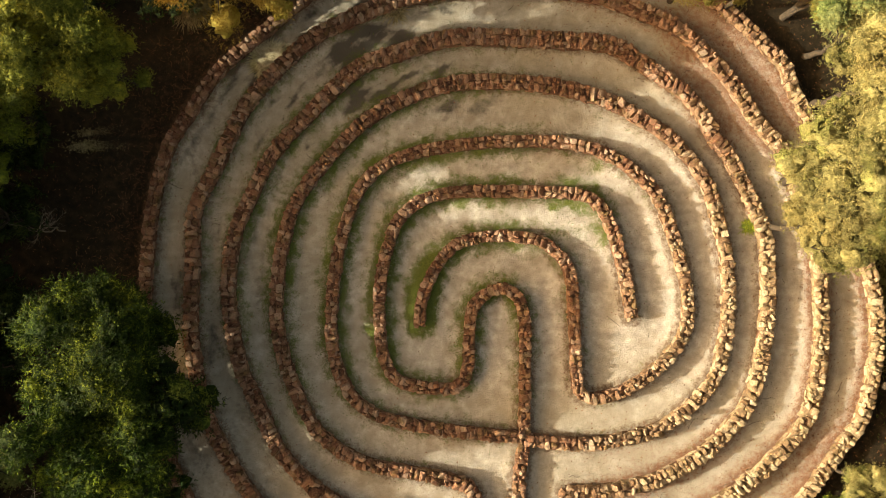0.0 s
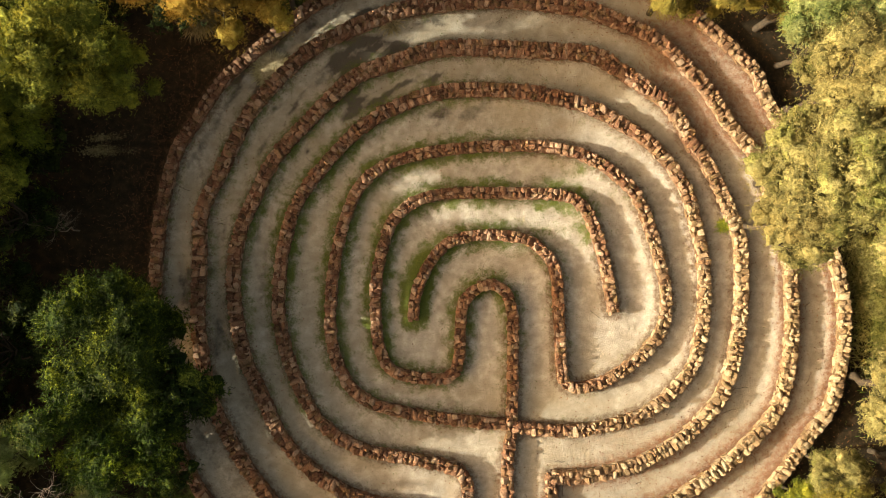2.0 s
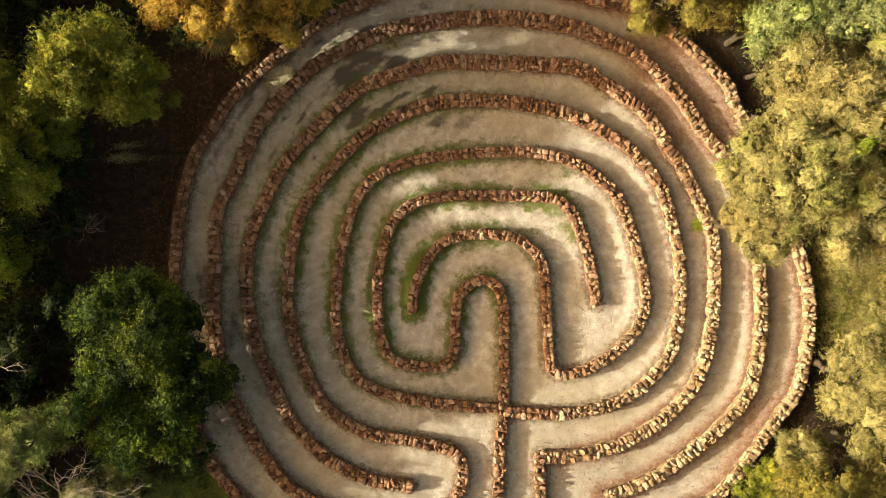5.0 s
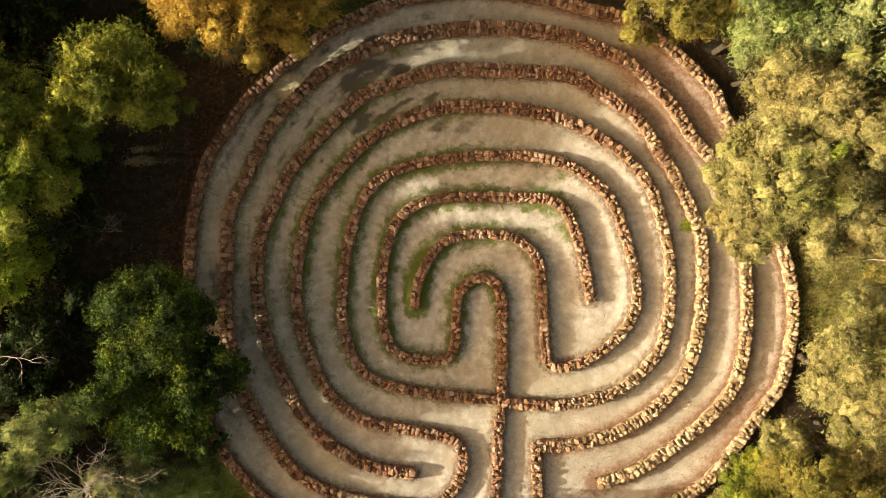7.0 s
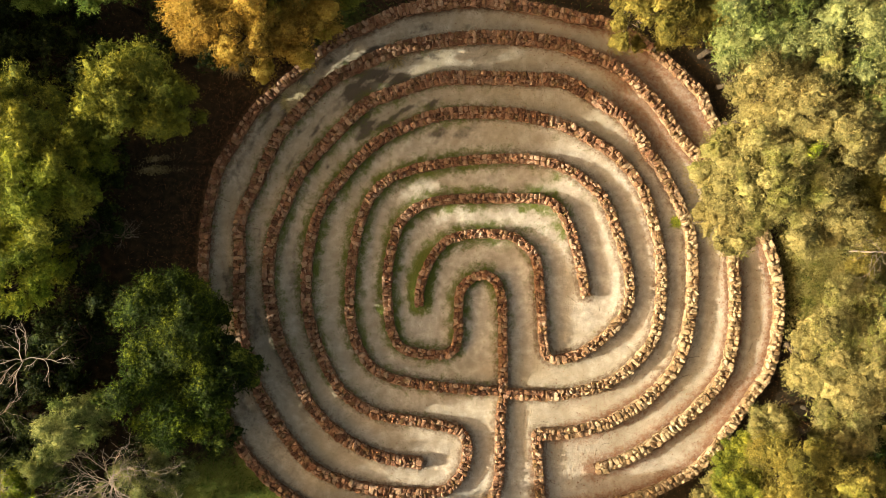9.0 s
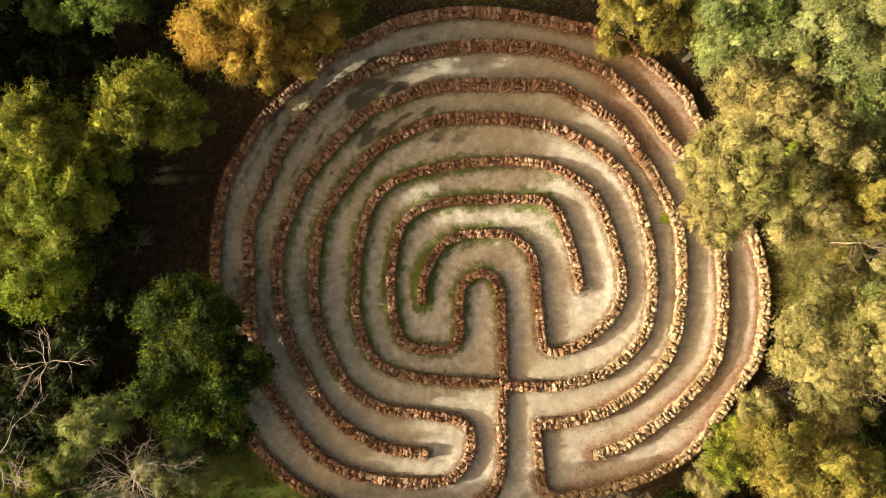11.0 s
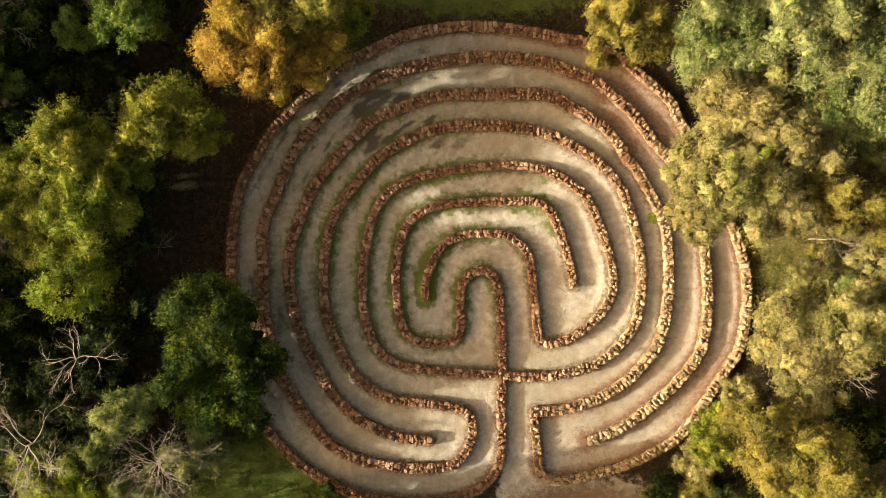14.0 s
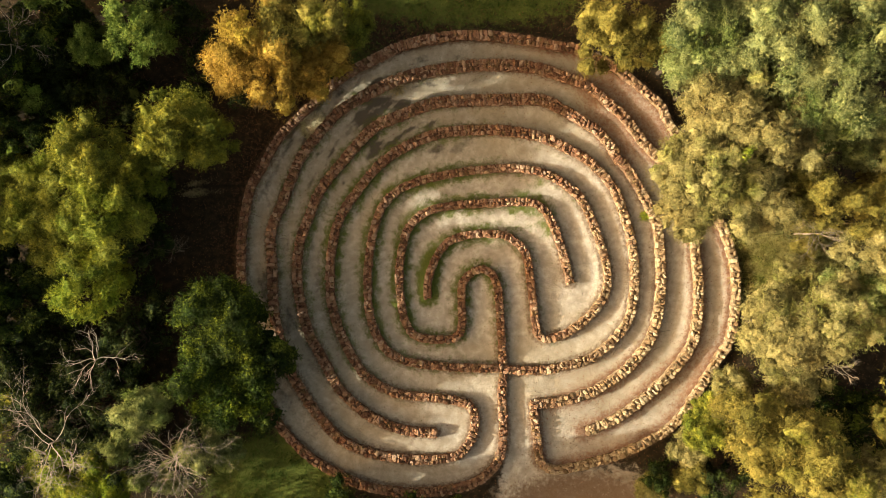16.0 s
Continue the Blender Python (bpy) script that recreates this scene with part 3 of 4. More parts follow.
def tree_thing(kind, seed, radius, height, leaf, wide, clumps, per, label, light=False):
    """A tree: crooked trunk, limbs and a crown of leaf clumps that spreads to radius and tops out at height."""
    r = np.random.default_rng(seed)
    root = tagged(new("shrub" if kind == "shrub" else "tree"), label, "shrub" if kind == "shrub" else "tree")
    fork = np.array([r.normal(0, 0.1), r.normal(0, 0.1), height * 0.38])
    child("trunk", tubes("trunk", [(bent(r, (0, 0, -0.15), fork, 0.07), np.linspace(0.12, 0.07, 6))], BARK, 8), root)
    centres, sizes, limbs = [], [], []
    boughs = 9
    depth = min(0.40 * height, 1.25 * radius)  # how far the crown's shoulder lies under its top
    for b in range(boughs):
        w = 2.4 * b + r.uniform(-0.4, 0.4)
        out = radius * (0.10 + 0.62 * math.sqrt((b + 0.5) / boughs)) * r.uniform(0.82, 1.12)
        lift = 0.88 * height - depth * (out / radius) ** 1.8 - r.uniform(0, 0.3) * radius
        tip = np.array([out * math.cos(w), out * math.sin(w), lift])
        way = bent(r, fork, tip, 0.15)
        limbs.append((way, np.linspace(0.042, 0.012, 6)))
        for _ in range(clumps):
            c = tip + r.normal(0, 1, 3) * (0.20, 0.20, 0.15) * radius
            s = radius * r.uniform(0.19, 0.33)
            c[2] = min(c[2], height - s * 0.85)
            c[:2] *= min(1.0, (radius * 1.02 - s) / (np.hypot(c[0], c[1]) + 1e-6))
            centres.append(c)
            sizes.append(s)
            limbs.append((bent(r, way[4], c, 0.05, 4), np.linspace(0.02, 0.006, 4)))
    for _ in range(20 if kind == "bush" else 9):
        w, out = r.uniform(0, 2 * math.pi), radius * r.uniform(0.25, 0.62)
        c = np.array([out * math.cos(w), out * math.sin(w), max(height - 2.2 * depth, 0.2 * height) + depth * r.uniform(0, 0.7)])
        centres.append(c)
        limbs.append((bent(r, fork * (1, 1, r.uniform(0.6, 1.0)), c, 0.08, 5), np.linspace(0.022, 0.006, 5)))
        sizes.append(radius * r.uniform(0.2, 0.3) * (0.7 if light else 1.0))
    for b in range(boughs):
        child("limb", tubes("limb", limbs[b * (clumps + 1) : (b + 1) * (clumps + 1)], BARK, 3), root)
    child("low_limb", tubes("low_limb", limbs[boughs * (clumps + 1) :], BARK, 3), root)
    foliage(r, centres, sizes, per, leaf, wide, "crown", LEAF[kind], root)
    return root


KINDS = {  # crown radius, height, leaf length, width, clumps to a bough, sprigs to a square metre, label
    "olive": (1.6, 6.2, 0.058, 0.027, 4, 80, "olive-green wattle tree with fine feathery foliage"),
    "lime": (1.4, 4.6, 0.062, 0.030, 4, 68, "yellow-green wattle tree with sunlit feathery tips"),
    "green": (1.3, 5.8, 0.085, 0.045, 3, 75, "fresh green broad-leaved tree with puffy clumps"),
    "dark": (1.7, 4.2, 0.12, 0.055, 2, 14, "dark green bushy tree standing in shade"),
    "bush": (2.0, 5.8, 0.085, 0.036, 4, 62, "dense dark green bush with sunlit yellow-green tips"),
    "shrub": (1.35, 2.8, 0.12, 0.055, 1, 18, "low dark green shrub of the shaded undergrowth"),
    "orange": (1.9, 6.4, 0.056, 0.024, 4, 80, "amber-leaved tree in autumn colour beside the labyrinth"),
    "gold": (1.7, 6.4, 0.060, 0.025, 4, 58, "golden-olive tree with dense sunlit foliage"),
    "khaki": (1.7, 6.8, 0.056, 0.022, 5, 56, "khaki gum tree with fine dry-looking foliage"),
    "blue": (1.85, 8.4, 0.070, 0.032, 4, 66, "grey-green gum tree with rounded leaf clumps"),
    "pale": (1.5, 5.2, 0.070, 0.028, 3, 85, "pale green shrub-like tree with bare twigs showing"),
}
MODELS = {}
for n, (kind, (wide, tall, length, width, clumps, per, label)) in enumerate(KINDS.items()):
    MODELS[kind] = [tree_thing(kind, 50 + 7 * n + k, wide, tall, length, width, clumps, per, label) for k in range(2)]
# lighter ones for the woods all round, past the clearing
for n, kind in enumerate(("olive", "dark", "pale", "gold", "blue", "khaki", "lime", "orange", "green")):
    wide, tall, length, width, clumps, per, label = KINDS[kind]
    MODELS["far " + kind] = [tree_thing(kind, 400 + n, wide, tall, length * 1.7, width * 1.7, 3, per * 0.35, label, True)]

TREES = [  # kind, x, y, crown radius, height
    ("olive", -12.7, 3.75, 1.60, 7.5),
    ("olive", -12.35, 1.4, 1.65, 6.8),
    ("olive", -9.5, 4.65, 1.68, 7.3),
    ("green", -11.0, 8.5, 1.25, 6.0),
    ("green", -13.3, 8.3, 0.80, 4.6),
    ("green", -15.8, 6.4, 0.62, 3.8),
    ("orange", -6.5, 7.2, 2.01, 7.2),
    ("gold", -4.7, 8.4, 1.83, 6.6),
    ("orange", -4.5, 7.3, 1.54, 5.6),
    ("olive", -3.1, 8.9, 1.01, 3.6),
    ("olive", -15.8, 1.7, 1.51, 5.2),
    ("lime", -13.4, -0.9, 1.54, 5.6),
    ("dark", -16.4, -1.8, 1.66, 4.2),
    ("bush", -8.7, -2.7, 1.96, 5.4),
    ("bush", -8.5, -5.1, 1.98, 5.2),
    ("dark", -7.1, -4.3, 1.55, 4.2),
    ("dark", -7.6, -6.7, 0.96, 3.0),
    ("pale", -11.7, -6.1, 1.15, 5.6),
    ("pale", -10.0, -7.8, 1.08, 3.7),
    ("pale", -12.8, -7.3, 0.6, 5.0),
    ("pale", -11.1, -8.9, 0.75, 3.6),
    ("pale", -9.0, -8.2, 0.72, 3.0),
    ("pale", -12.1, -8.9, 0.45, 4.2),
    ("lime", -13.4, -9.3, 0.70, 3.4),
    ("pale", -9.3, -6.8, 0.62, 3.4),
    ("dark", -15.7, 9.0, 1.85, 4.8),
    ("dark", -16.4, 4.9, 1.32, 4.5),
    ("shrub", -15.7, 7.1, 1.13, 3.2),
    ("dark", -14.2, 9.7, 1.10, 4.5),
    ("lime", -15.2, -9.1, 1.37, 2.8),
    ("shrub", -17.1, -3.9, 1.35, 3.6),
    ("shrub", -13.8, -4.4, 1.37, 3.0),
    ("gold", 6.5, 7.4, 1.35, 8.0),
    ("gold", 8.1, 7.2, 1.15, 7.0),
    ("blue", 9.8, 7.0, 1.82, 8.4),
    ("blue", 12.5, 6.3, 1.95, 9.0),
    ("blue", 14.0, 4.7, 1.96, 8.8),
    ("blue", 15.1, 6.8, 1.75, 9.0),
    ("blue", 11.6, 7.7, 1.20, 8.2),
    ("khaki", 10.65, 4.4, 1.68, 8.0),
    ("khaki", 9.95, 2.2, 1.90, 8.0),
    ("khaki", 12.1, 3.2, 1.89, 8.2),
    ("khaki", 9.5, 0.9, 1.35, 6.2),
    ("khaki", 11.5, 1.2, 1.73, 7.4),
    ("lime", 10.7, 2.7, 0.64, 7.9),
    ("gold", 13.9, 1.2, 1.56, 7.2),
    ("blue", 16.2, 3.0, 1.04, 6.5),
    ("gold", 16.2, 0.4, 1.14, 6.6),
    ("khaki", 16.8, -0.9, 1.40, 6.4),
    ("khaki", 14.7, -1.7, 0.80, 1.5),
    ("khaki", 15.6, 0.6, 0.85, 1.7),
    ("gold", 15.5, -0.7, 0.75, 1.3),
    ("khaki", 13.0, -3.7, 1.93, 6.2),
    ("khaki", 14.6, -3.4, 2.05, 6.6),
    ("pale", 16.2, -2.5, 1.25, 6.4),
    ("olive", 10.3, -7.9, 0.94, 3.6),
    ("gold", 11.8, -7.6, 1.89, 6.2),
    ("khaki", 13.7, -6.0, 1.25, 5.0),
    ("gold", 13.6, -8.8, 2.09, 7.0),
    # dark tree in place of a shaded gap between its neighbours
    ("dark", 16.7, -8.2, 1.78, 4.0),
    ("khaki", 16.0, -9.7, 1.48, 6.0),
    ("shrub", 9.0, -10.1, 0.98, 2.0),
    ("shrub", 11.4, -10.4, 1.15, 2.6),
    ("khaki", 11.6, -6.1, 0.90, 3.4),
    ("olive", 10.9, -7.1, 0.78, 2.6),
    ("khaki", 10.0, -8.8, 0.98, 2.2),
    ("gold", 10.0, -10.1, 0.88, 2.2),
    ("khaki", 8.5, -10.6, 0.76, 1.5),
    ("khaki", 10.5, 5.9, 1.38, 4.8),
    ("gold", 9.9, 7.0, 0.90, 5.2),
    # next three shrubs are added to darken lit gaps in the wood's floor
    ("shrub", -16.0, 6.3, 1.36, 3.2),
    ("shrub", -14.7, 7.5, 1.35, 3.4),
    ("shrub", -16.7, 7.2, 1.25, 3.0),
    ("shrub", -15.5, -6.9, 1.39, 2.4),
    ("shrub", -16.3, -5.4, 1.37, 3.0),
    ("olive", -14.7, 2.7, 1.61, 5.4),
    ("olive", -16.4, 3.2, 1.32, 4.4),
    ("olive", -14.1, 0.3, 1.51, 5.2),
    ("olive", -11.6, 3.3, 1.26, 4.8),
    ("olive", -8.8, 4.5, 1.12, 5.2),
    ("dark", -15.8, -0.2, 1.46, 4.2),
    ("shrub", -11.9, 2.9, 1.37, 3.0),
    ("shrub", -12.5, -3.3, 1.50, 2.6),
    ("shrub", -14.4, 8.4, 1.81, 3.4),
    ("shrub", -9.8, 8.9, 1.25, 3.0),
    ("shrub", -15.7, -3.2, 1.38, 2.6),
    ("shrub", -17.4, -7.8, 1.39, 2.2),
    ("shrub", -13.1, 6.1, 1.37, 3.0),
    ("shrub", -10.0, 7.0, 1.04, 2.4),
    # next five stand out of view, added to throw shade on the apron
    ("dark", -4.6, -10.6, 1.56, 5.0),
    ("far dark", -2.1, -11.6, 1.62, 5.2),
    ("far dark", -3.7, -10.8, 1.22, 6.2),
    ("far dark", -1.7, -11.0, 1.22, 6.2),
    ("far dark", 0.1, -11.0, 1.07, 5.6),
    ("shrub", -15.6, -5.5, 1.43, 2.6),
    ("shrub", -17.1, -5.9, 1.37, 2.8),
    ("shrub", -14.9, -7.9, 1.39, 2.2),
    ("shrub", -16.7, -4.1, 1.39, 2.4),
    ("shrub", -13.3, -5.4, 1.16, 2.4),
    ("lime", -16.2, -8.7, 1.27, 2.4),
    ("gold", 16.2, 1.3, 0.95, 6.8),
    # next shrubs: one more golden tree aside, added under crowns to block low sun
    ("shrub", -10.5, -7.8, 1.25, 3.0),
    ("shrub", -12.8, -7.9, 1.35, 3.4),
    ("shrub", -11.9, 0.6, 1.33, 4.0),
    ("shrub", -7.6, 7.3, 1.37, 3.0),
    ("shrub", -5.3, 8.1, 1.25, 3.2),
    ("shrub", -12.9, 7.5, 1.38, 2.6),
    ("shrub", -15.2, 6.2, 1.37, 2.8),
    ("shrub", -12.6, -1.9, 1.38, 2.6),
    ("shrub", -15.3, -4.1, 1.37, 3.0),
    ("shrub", -14.0, -6.5, 1.38, 2.6),
    ("dark", 16.1, -7.2, 1.35, 3.4),
    # trees added out of view to close the woods and block low sun
    ("dark", -17.9, 7.0, 1.36, 3.2),
    ("dark", -18.1, -0.1, 1.35, 3.4),
    ("dark", -18.2, -2.8, 1.36, 3.2),
    ("dark", -18.2, -5.1, 1.37, 3.0),
    ("shrub", -17.3, 8.2, 1.15, 2.6),
    ("far olive", -18.8, 0.9, 1.80, 5.6),
    ("dark", -18.3, 5.8, 2.04, 3.2),
    ("dark", -18.4, 1.1, 2.02, 3.6),
    ("dark", -18.6, -3.7, 2.03, 3.4),
    ("far dark", -19.9, 3.3, 2.39, 5.0),
    ("far dark", -20.2, -1.9, 2.39, 5.0),
    ("far dark", -19.7, 8.9, 2.39, 5.0),
    ("far olive", -18.5, 3.7, 2.2, 5.0),
    ("dark", -17.3, 7.2, 2.26, 7.0),
    ("far dark", -18.7, -1.2, 2.0, 6.2),
    ("far olive", -19.1, -5.5, 2.40, 3.0),
    ("dark", -18.9, -9.4, 2.41, 3.0),
    ("far dark", -21.1, 5.7, 2.50, 6.5),
    ("far olive", -21.0, 0.5, 2.44, 7.5),
    ("far dark", -21.8, -4.7, 2.50, 4.2),
    ("far dark", -18.8, 10.5, 2.37, 8.5),
    ("far green", -14.4, 11.5, 2.09, 6.5),
    ("dark", -10.3, 11.3, 2.09, 6.5),
    ("far orange", -6.4, 11.5, 2.11, 6.0),
    ("far gold", 7.2, 10.5, 2.06, 7.0),
    ("far blue", 11.0, 10.0, 2.20, 8.0),
    ("far blue", 14.6, 9.9, 2.20, 8.0),
    ("far blue", 17.8, 5.9, 2.20, 8.0),
    ("far khaki", 18.1, 1.9, 2.23, 7.5),
    ("far khaki", 18.3, -2.6, 2.26, 7.0),
    ("far gold", 17.9, -7.1, 2.26, 7.0),
    ("far lime", -14.0, -11.1, 1.95, 5.0),
    ("far pale", -9.3, -12.2, 1.78, 4.0),
    ("far gold", 12.7, -11.7, 2.11, 6.0),
    ("far khaki", 16.5, -12.3, 2.11, 6.0),
]
used = {}
for n, (kind, x, y, radius, height) in enumerate(TREES):
    k = used[kind] = used.get(kind, -1) + 1
    models = MODELS[kind]
    wide, tall = KINDS[kind.split()[-1]][:2]
    model = models[k % len(models)]
    m = pose(x, y, 0, 0, 0, (n * 137.5) % 360) @ Matrix.Diagonal((radius / wide, radius / wide, height / tall, 1))
    ob = model if k < len(models) else copy_thing(model, Matrix())
    ob.matrix_basis = m
for kind, models in MODELS.items():
    for spare in models[used.get(kind, -1) + 1:]:
        for o in (*spare.children_recursive, spare):
            bpy.data.objects.remove(o)


# ---------------------------------------------------------------- bare trees
def twigs(r, at, way, length, thick, depth, into):
    """A crooked bare limb and, from its sides, thinner ones."""
    pts, p, d = [np.array(at, float)], np.array(at, float), np.array(way, float)
    n = 9
    for _ in range(n - 1):
        d = d + r.normal(0, 0.22, 3)
        d /= np.linalg.norm(d)
        p = p + d * length / (n - 1)
        p[2] = max(p[2], 0.25)
        pts.append(p.copy())
    into.append((pts, np.linspace(thick, thick * 0.4, n)))
    if depth:
        for k in range(2, n):
            if r.random() < 0.62:
                out = (pts[k] - pts[k - 1]) / np.linalg.norm(pts[k] - pts[k - 1]) + r.normal(0, 0.55, 3) * (1, 1, 0.6)
                twigs(r, pts[k], out / np.linalg.norm(out), length * r.uniform(0.35, 0.65), thick * (0.8 - 0.06 * k), depth - 1, into)


def bare_tree(x, y, lean, height, spread, seed, material, label, forks, thick):
    r = np.random.default_rng(seed)
    root = tagged(new("bare_tree"), label, "tree")
    root.location = (x, y, 0)
    fork = np.array((lean[0], lean[1], height * 0.62))
    child("trunk", tubes("trunk", [(bent(r, (0, 0, -0.1), fork, 0.1), np.linspace(thick * 1.7, thick, 6))], BARK if height > 7 else material, 7), root)
    for k in range(forks):
        w = 2 * math.pi * k / forks + r.uniform(-0.4, 0.4)
        way = np.array((math.cos(w), math.sin(w), r.uniform(0.1, 0.75)))
        limbs = []
        twigs(r, fork + (0, 0, r.uniform(-0.4, 0.1)), way / np.linalg.norm(way), spread * r.uniform(0.7, 1.1), thick * 0.62, 3 if spread > 2.5 else 2, limbs)
        child("limb", tubes("limb", limbs, material, 4), root)


BARE = [  # x, y, lean, height, spread, limbs, thickness, bark, label
    (-15.8, -7.3, 0.2, 0.1, 5.0, 2.6, 6, 0.032, PALE_BARK, "bleached dead tree with crooked bare branches"),
    (-15.4, -9.0, 0.0, 0.2, 3.4, 1.9, 6, 0.028, PALE_BARK, "bleached dead shrub of crooked pale stems"),
    (-13.8, -4.1, 0.0, 0.1, 4.6, 1.5, 6, 0.028, PALE_BARK, "small leafless grey tree in shade"),
    (-10.8, -7.8, 0.1, -0.2, 5.2, 1.9, 20, 0.022, PALE_BARK, "pale leafless shrub tangled with light green leaves"),
    (-16.0, 8.0, 0.1, 0.3, 6.6, 1.8, 6, 0.03, PALE_BARK, "thin bare grey tree among dark bushes"),
    (15.4, -0.2, 0.0, 0.0, 4.0, 1.3, 9, 0.024, GREY_BARK, "leafless grey branches rising over dry grass"),
    (15.0, -5.3, 0.0, 0.0, 7.2, 0.7, 7, 0.026, GREY_BARK, "dry leafless tree among khaki gum trees"),
    (12.8, -8.3, 0.0, 0.0, 7.4, 0.6, 5, 0.04, PALE_BARK, "white-barked bare fork among golden leaves"),
    (14.0, 6.9, 0.0, 0.0, 10.4, 0.5, 4, 0.03, GREY_BARK, "bare brown twigs above green foliage"),
    (12.7, 1.3, 0.0, 0.0, 7.6, 0.4, 3, 0.035, PALE_BARK, "bleached snag in a gap of the khaki canopy"),
    (-11.0, 0.2, 0.0, 0.0, 2.6, 0.8, 8, 0.014, GREY_BARK, "thin grey dead shrub in the shade of the wood"),
]
for n, (x, y, lx, ly, height, spread, forks, thick, bark, label) in enumerate(BARE):
    bare_tree(x, y, (lx, ly), height, spread, 300 + n, bark, label, forks, thick)


# ---------------------------------------------------------------- grass, litter and sticks
def scatter(n, x0, x1, y0, y1, seed):
    r = np.random.default_rng(seed)
    x, y = r.uniform(x0, x1, n), r.uniform(y0, y1, n)
    return r, x, y


def blades(r, x, y, tall, wide, lean):
    n = len(x)
    w = r.uniform(0, 2 * math.pi, n)
    a = np.stack([np.cos(w), np.sin(w), 0 * w], 1)
    b = np.stack([-np.sin(w), np.cos(w), 0 * w], 1)
    foot = np.stack([x, y, 0 * x - 0.02], 1)
    h = tall * r.uniform(0.5, 1.4, (n, 1))
    tip = foot + b * h * lean * r.uniform(0.3, 1.3, (n, 1)) + (0, 0, 1) * h
    return np.stack([foot - a * wide / 2, foot + a * wide / 2, tip], 1)


r, x, y = scatter(260000, -12, 18, -13.5, 14, 21)
g, green, rust, d = masks(x, y)
clump = np.array([noise.noise((a * 2.3, b * 2.3, 8)) for a, b in zip(x, y)])
keep = (r.random(len(x)) < np.clip(green + 0.7 * clump - 0.32, 0, 1)) & (d > 0.2)
tagged(new("grass", triangles("grass", blades(r, x[keep], y[keep], 0.055, 0.018, 1.0), GRASS)), "short green grass tufts along walls and clearings", "grass", kind="stuff")

r, x, y = scatter(150000, -12, 18, -13.5, 14, 24)
g, green, rust, d = masks(x, y)
keep = (g < 0.4) & (r.random(len(x)) < green * np.clip(0.75 + 0.9 * np.array([noise.noise((a * 1.4, b * 1.4, 5)) for a, b in zip(x, y)]), 0, 1))
tagged(new("meadow_grass", triangles("meadow_grass", blades(r, x[keep], y[keep], 0.17, 0.03, 0.9), LAWN)), "longer green grass in the clearings round the labyrinth", "grass", kind="stuff")

r, x, y = scatter(90000, 12.6, 17.5, -4.0, 2.4, 26)
keep = r.random(len(x)) < blot(x, y, 15.2, -0.8, 2.1, 2.8) * np.clip(0.75 + 0.9 * np.array([noise.noise((a * 1.6, b * 1.6, 4)) for a, b in zip(x, y)]), 0, 1)
tagged(new("dry_meadow_grass", triangles("dry_meadow_grass", blades(r, x[keep], y[keep], 0.12, 0.034, 1.9), MEADOW)), "tall olive and straw grass in the sun past the outer wall", "grass", kind="stuff")

r, x, y = scatter(60000, -13, 3, -2, 13, 25)
g, green, rust, d = masks(x, y)
keep = (g < 0.4) & (r.random(len(x)) < 1.2 * rust * np.clip(0.6 + 1.2 * np.array([noise.noise((a * 1.7, b * 1.7, 9)) for a, b in zip(x, y)]), 0, 1))
tagged(new("dry_grass", triangles("dry_grass", blades(r, x[keep], y[keep], 0.09, 0.014, 1.2), DRY)), "thin dry brown grass on the wood's floor", "grass", kind="stuff")


def tussock(x, y, spread, tall, n, material, label, seed):
    """A tuft of blades that arch outwards from one root."""
    r = np.random.default_rng(seed)
    w, out = r.uniform(0, 2 * math.pi, n), spread * np.sqrt(r.random(n))
    way = np.stack([np.cos(w), np.sin(w), 0 * w], 1)
    across = np.stack([-np.sin(w), np.cos(w), 0 * w], 1) * 0.012
    foot = way * (0.3 * out)[:, None] + r.normal(0, 0.22 * spread, (n, 3)) * (1, 1, 0) + (0, 0, -0.02)
    bend = foot + way * (0.4 * out)[:, None] + (0, 0, 1) * (tall * r.uniform(0.6, 1.0, (n, 1)))
    tip = foot + way * out[:, None] + (0, 0, 1) * (tall * r.uniform(0.3, 1.0, (n, 1)))
    corners = np.concatenate([np.stack([foot - across, foot + across, bend], 1), np.stack([bend - across, bend + across, tip], 1)])
    root = tagged(new("grass_tussock"), label, "grass tuft")
    root.location = (x, y, 0)
    child("leafage", triangles("leafage", corners, material), root)


tussock(-5.15, 5.33, 0.44, 0.12, 4200, PALE_STRAW, "pale straw-coloured dry grass tussock on the outer path", 80)
tussock(8.94, 0.86, 0.20, 0.14, 320, LEAF["lime"], "small yellow-green weed tuft on the gravel", 81)
tussock(-1.51, 6.86, 0.35, 0.16, 260, STRAW, "thin dry grass tussock beside the stones", 82)
# a small yellow bush, modelled with tussock blades
tussock(-7.35, 6.77, 0.50, 0.50, 1500, STRAW, "small yellow bush at the wood edge, built as a grass tussock", 83)


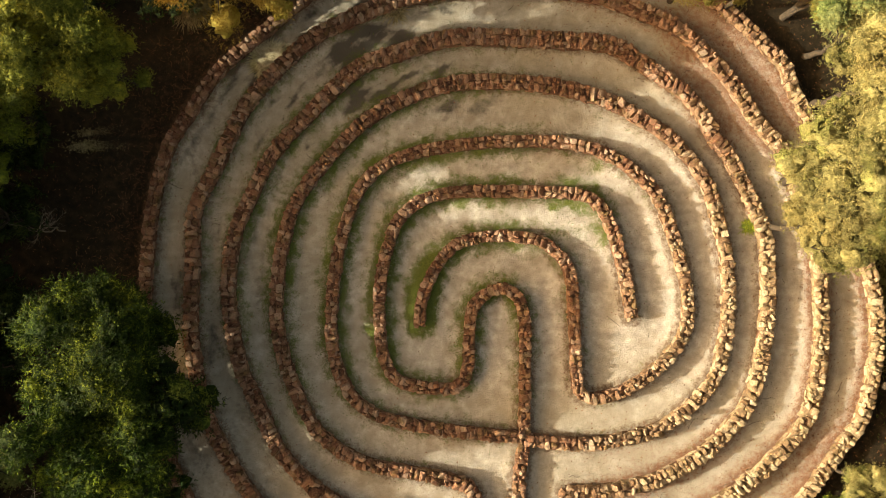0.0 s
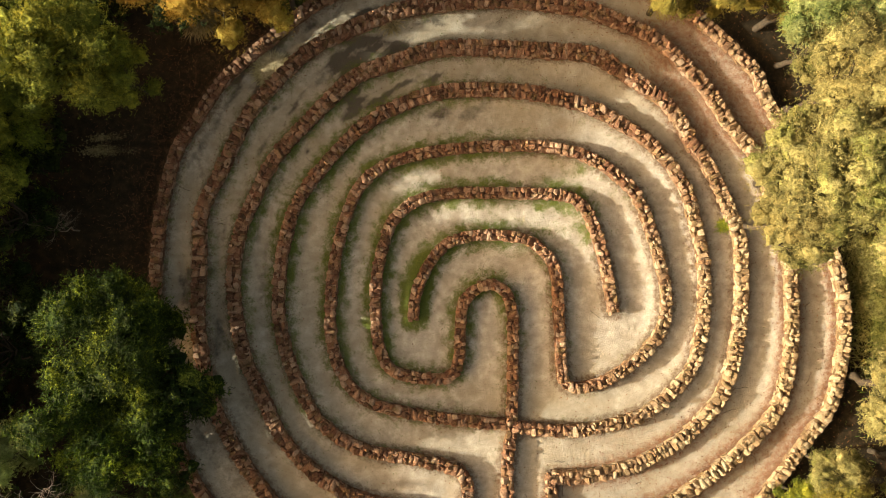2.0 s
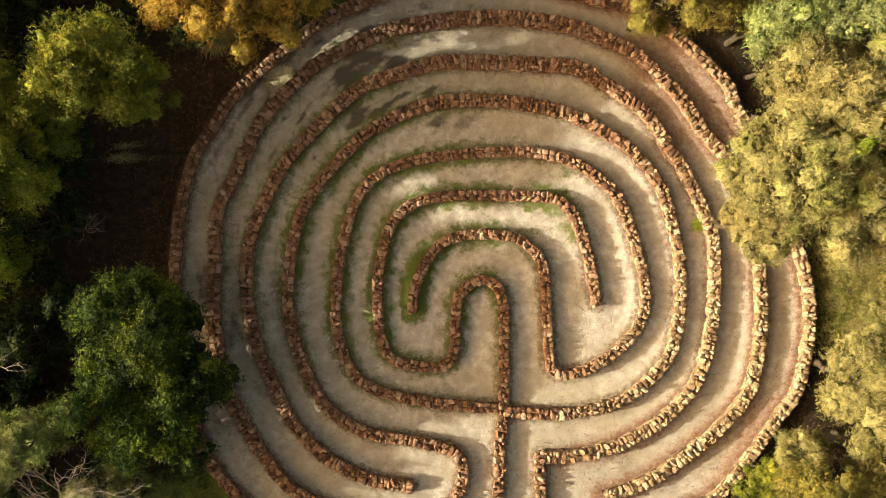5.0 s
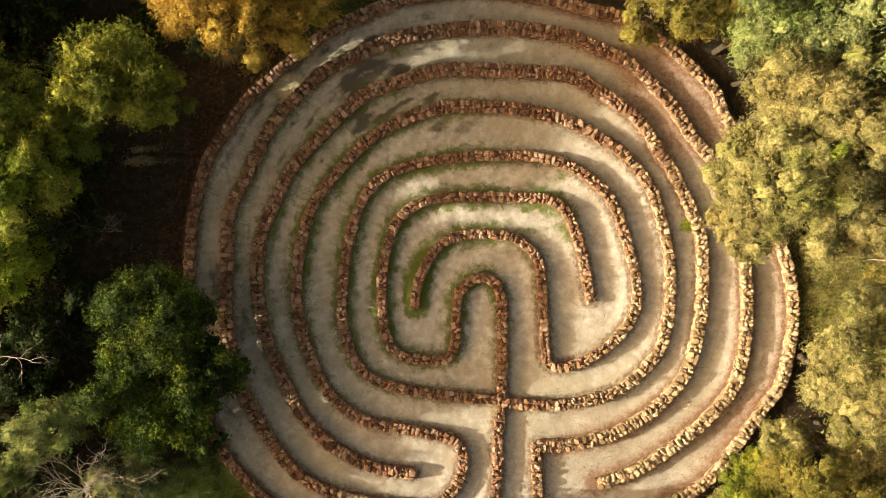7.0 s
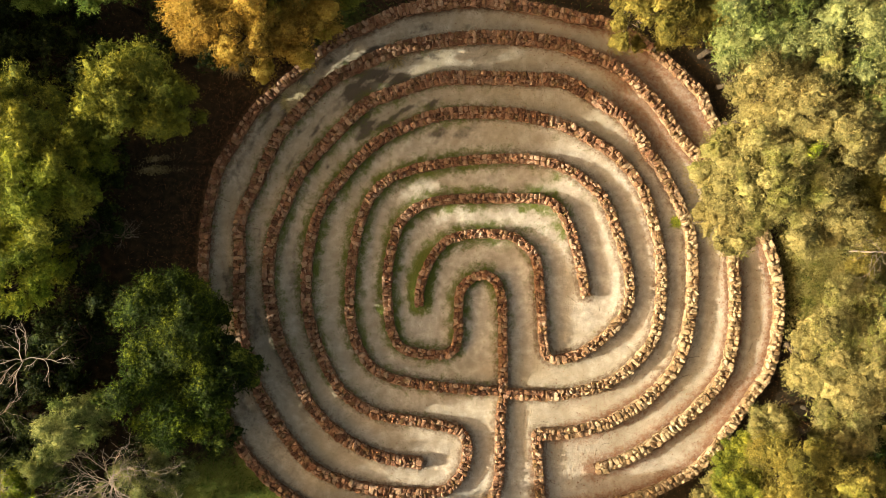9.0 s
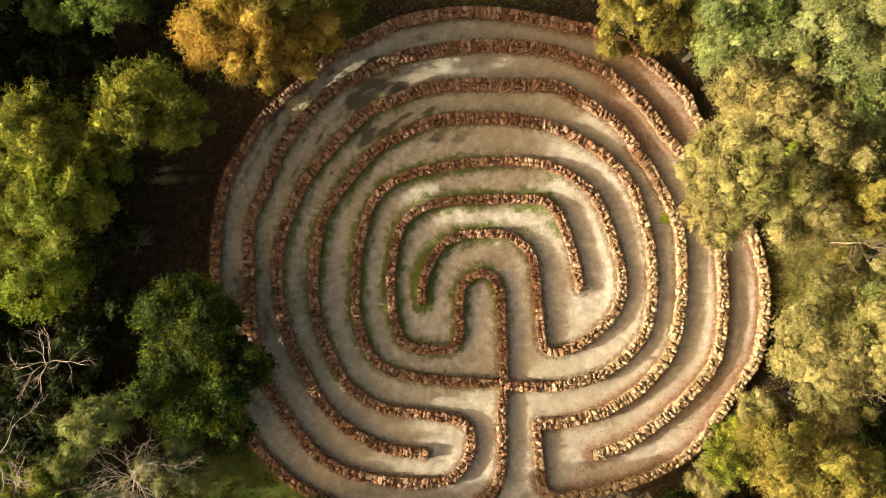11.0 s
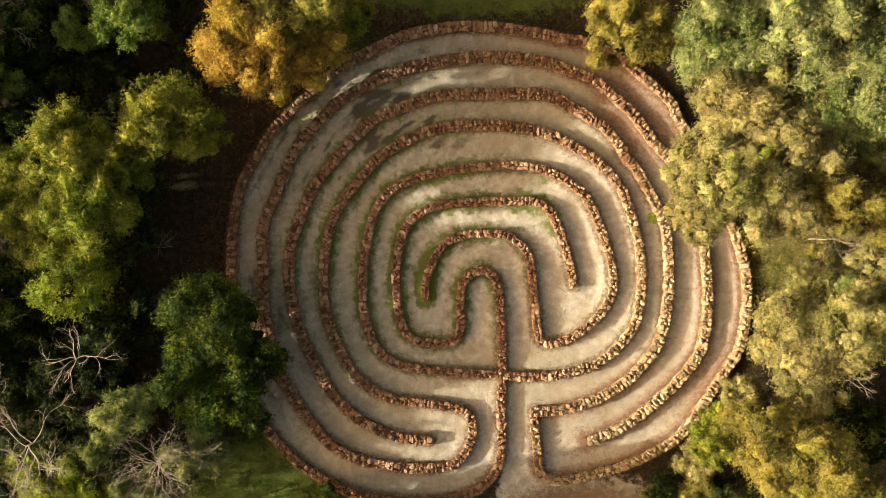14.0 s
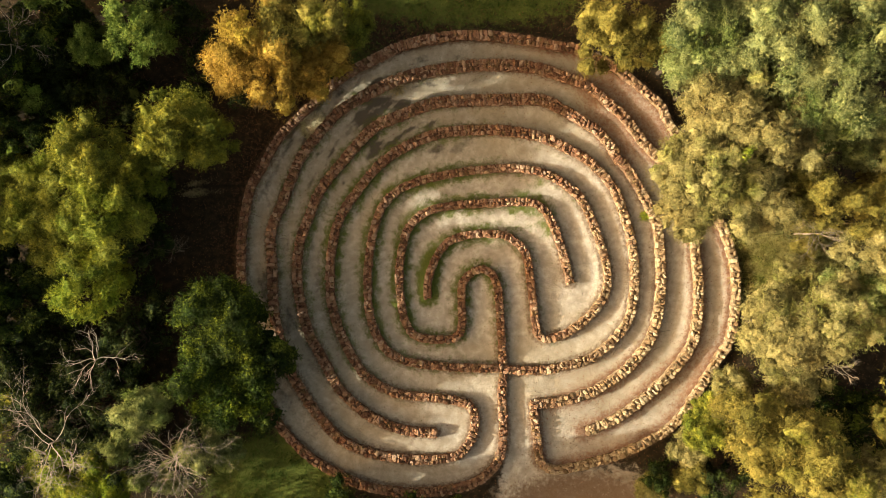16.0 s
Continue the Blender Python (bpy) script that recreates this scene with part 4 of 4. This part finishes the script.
def sun_fleck(x, y, long, broad, way, n, label, seed):
    """A sun fleck on the ground, built as a loose bed of pale straw blades, longer than broad."""
    r = np.random.default_rng(seed)
    u, v = r.normal(0, 0.42 * long, n), r.normal(0, 0.42 * broad, n)
    c, k = math.cos(radians(way)), math.sin(radians(way))
    root = tagged(new("straw_patch"), label, "dry grass")
    root.location = (x, y, 0)
    child("straw", triangles("straw", blades(r, u * c - v * k, u * k + v * c, 0.03, 0.02, 2.0), STRAW), root)


# sunlight falling between the trees, modelled as pale straw on the floor
sun_fleck(-10.25, 2.72, 0.85, 0.20, 4, 1300, "sun fleck on dark litter, built as a thin strip of pale blades", 90)
sun_fleck(-10.2, 3.12, 0.70, 0.16, 4, 600, "sun fleck on dark litter, built as a thin strip of pale blades", 93)
sun_fleck(-11.9, -1.9, 0.5, 0.2, 10, 500, "sun fleck on red-brown litter, built as a thin bed of dry blades", 91)
sun_fleck(-15.6, 0.7, 0.7, 0.2, 20, 700, "sun fleck between olive trees, built as a bed of pale blades", 92)
r, x, y = scatter(120000, -17, 20, -14, 14.5, 22)
g, green, rust, d = masks(x, y)
chance = np.where(g > 0.5, 0.75 * np.clip(rust, 0, 1) ** 1.5 + 0.006, np.where(x < 1, 0.05, 0.25))
keep = (r.random(len(x)) < chance) & (d > 0.22)
x, y = x[keep], y[keep]
n = len(x)
foot = np.stack([x, y, np.full(n, 0.012) + r.uniform(0, 0.03, n)], 1)
flat = r.normal(0, 1, (n, 2, 3)) * (1, 1, 0.25)
flat /= np.linalg.norm(flat, axis=2)[:, :, None]
corners = np.stack([foot, foot + flat[:, 0] * 0.035, foot + flat[:, 1] * 0.06], 1)
tagged(new("leaf_litter", triangles("leaf_litter", corners, DRY)), "scattered dry red-brown leaves on the ground", "leaves", kind="stuff")

r, x, y = scatter(900, -9, 14, -10, 10, 23)
g, green, rust, d = masks(x, y)
limbs = []
for a, b, p, e in zip(x, y, rust, d):
    if r.random() < 0.015 + 0.6 * p and e > 0.25:
        w, l = r.uniform(0, math.pi), r.uniform(0.12, 0.5)
        v = np.array((math.cos(w), math.sin(w), 0)) * l
        limbs.append((bent(r, np.array((a, b, 0.03)), np.array((a, b, 0.03)) + v, 0.03, 4), np.linspace(0.008, 0.004, 4)))
tagged(new("fallen_twigs", tubes("fallen_twigs", limbs, BARK, 3)), "thin fallen twigs lying on the gravel paths", "twigs", kind="stuff")
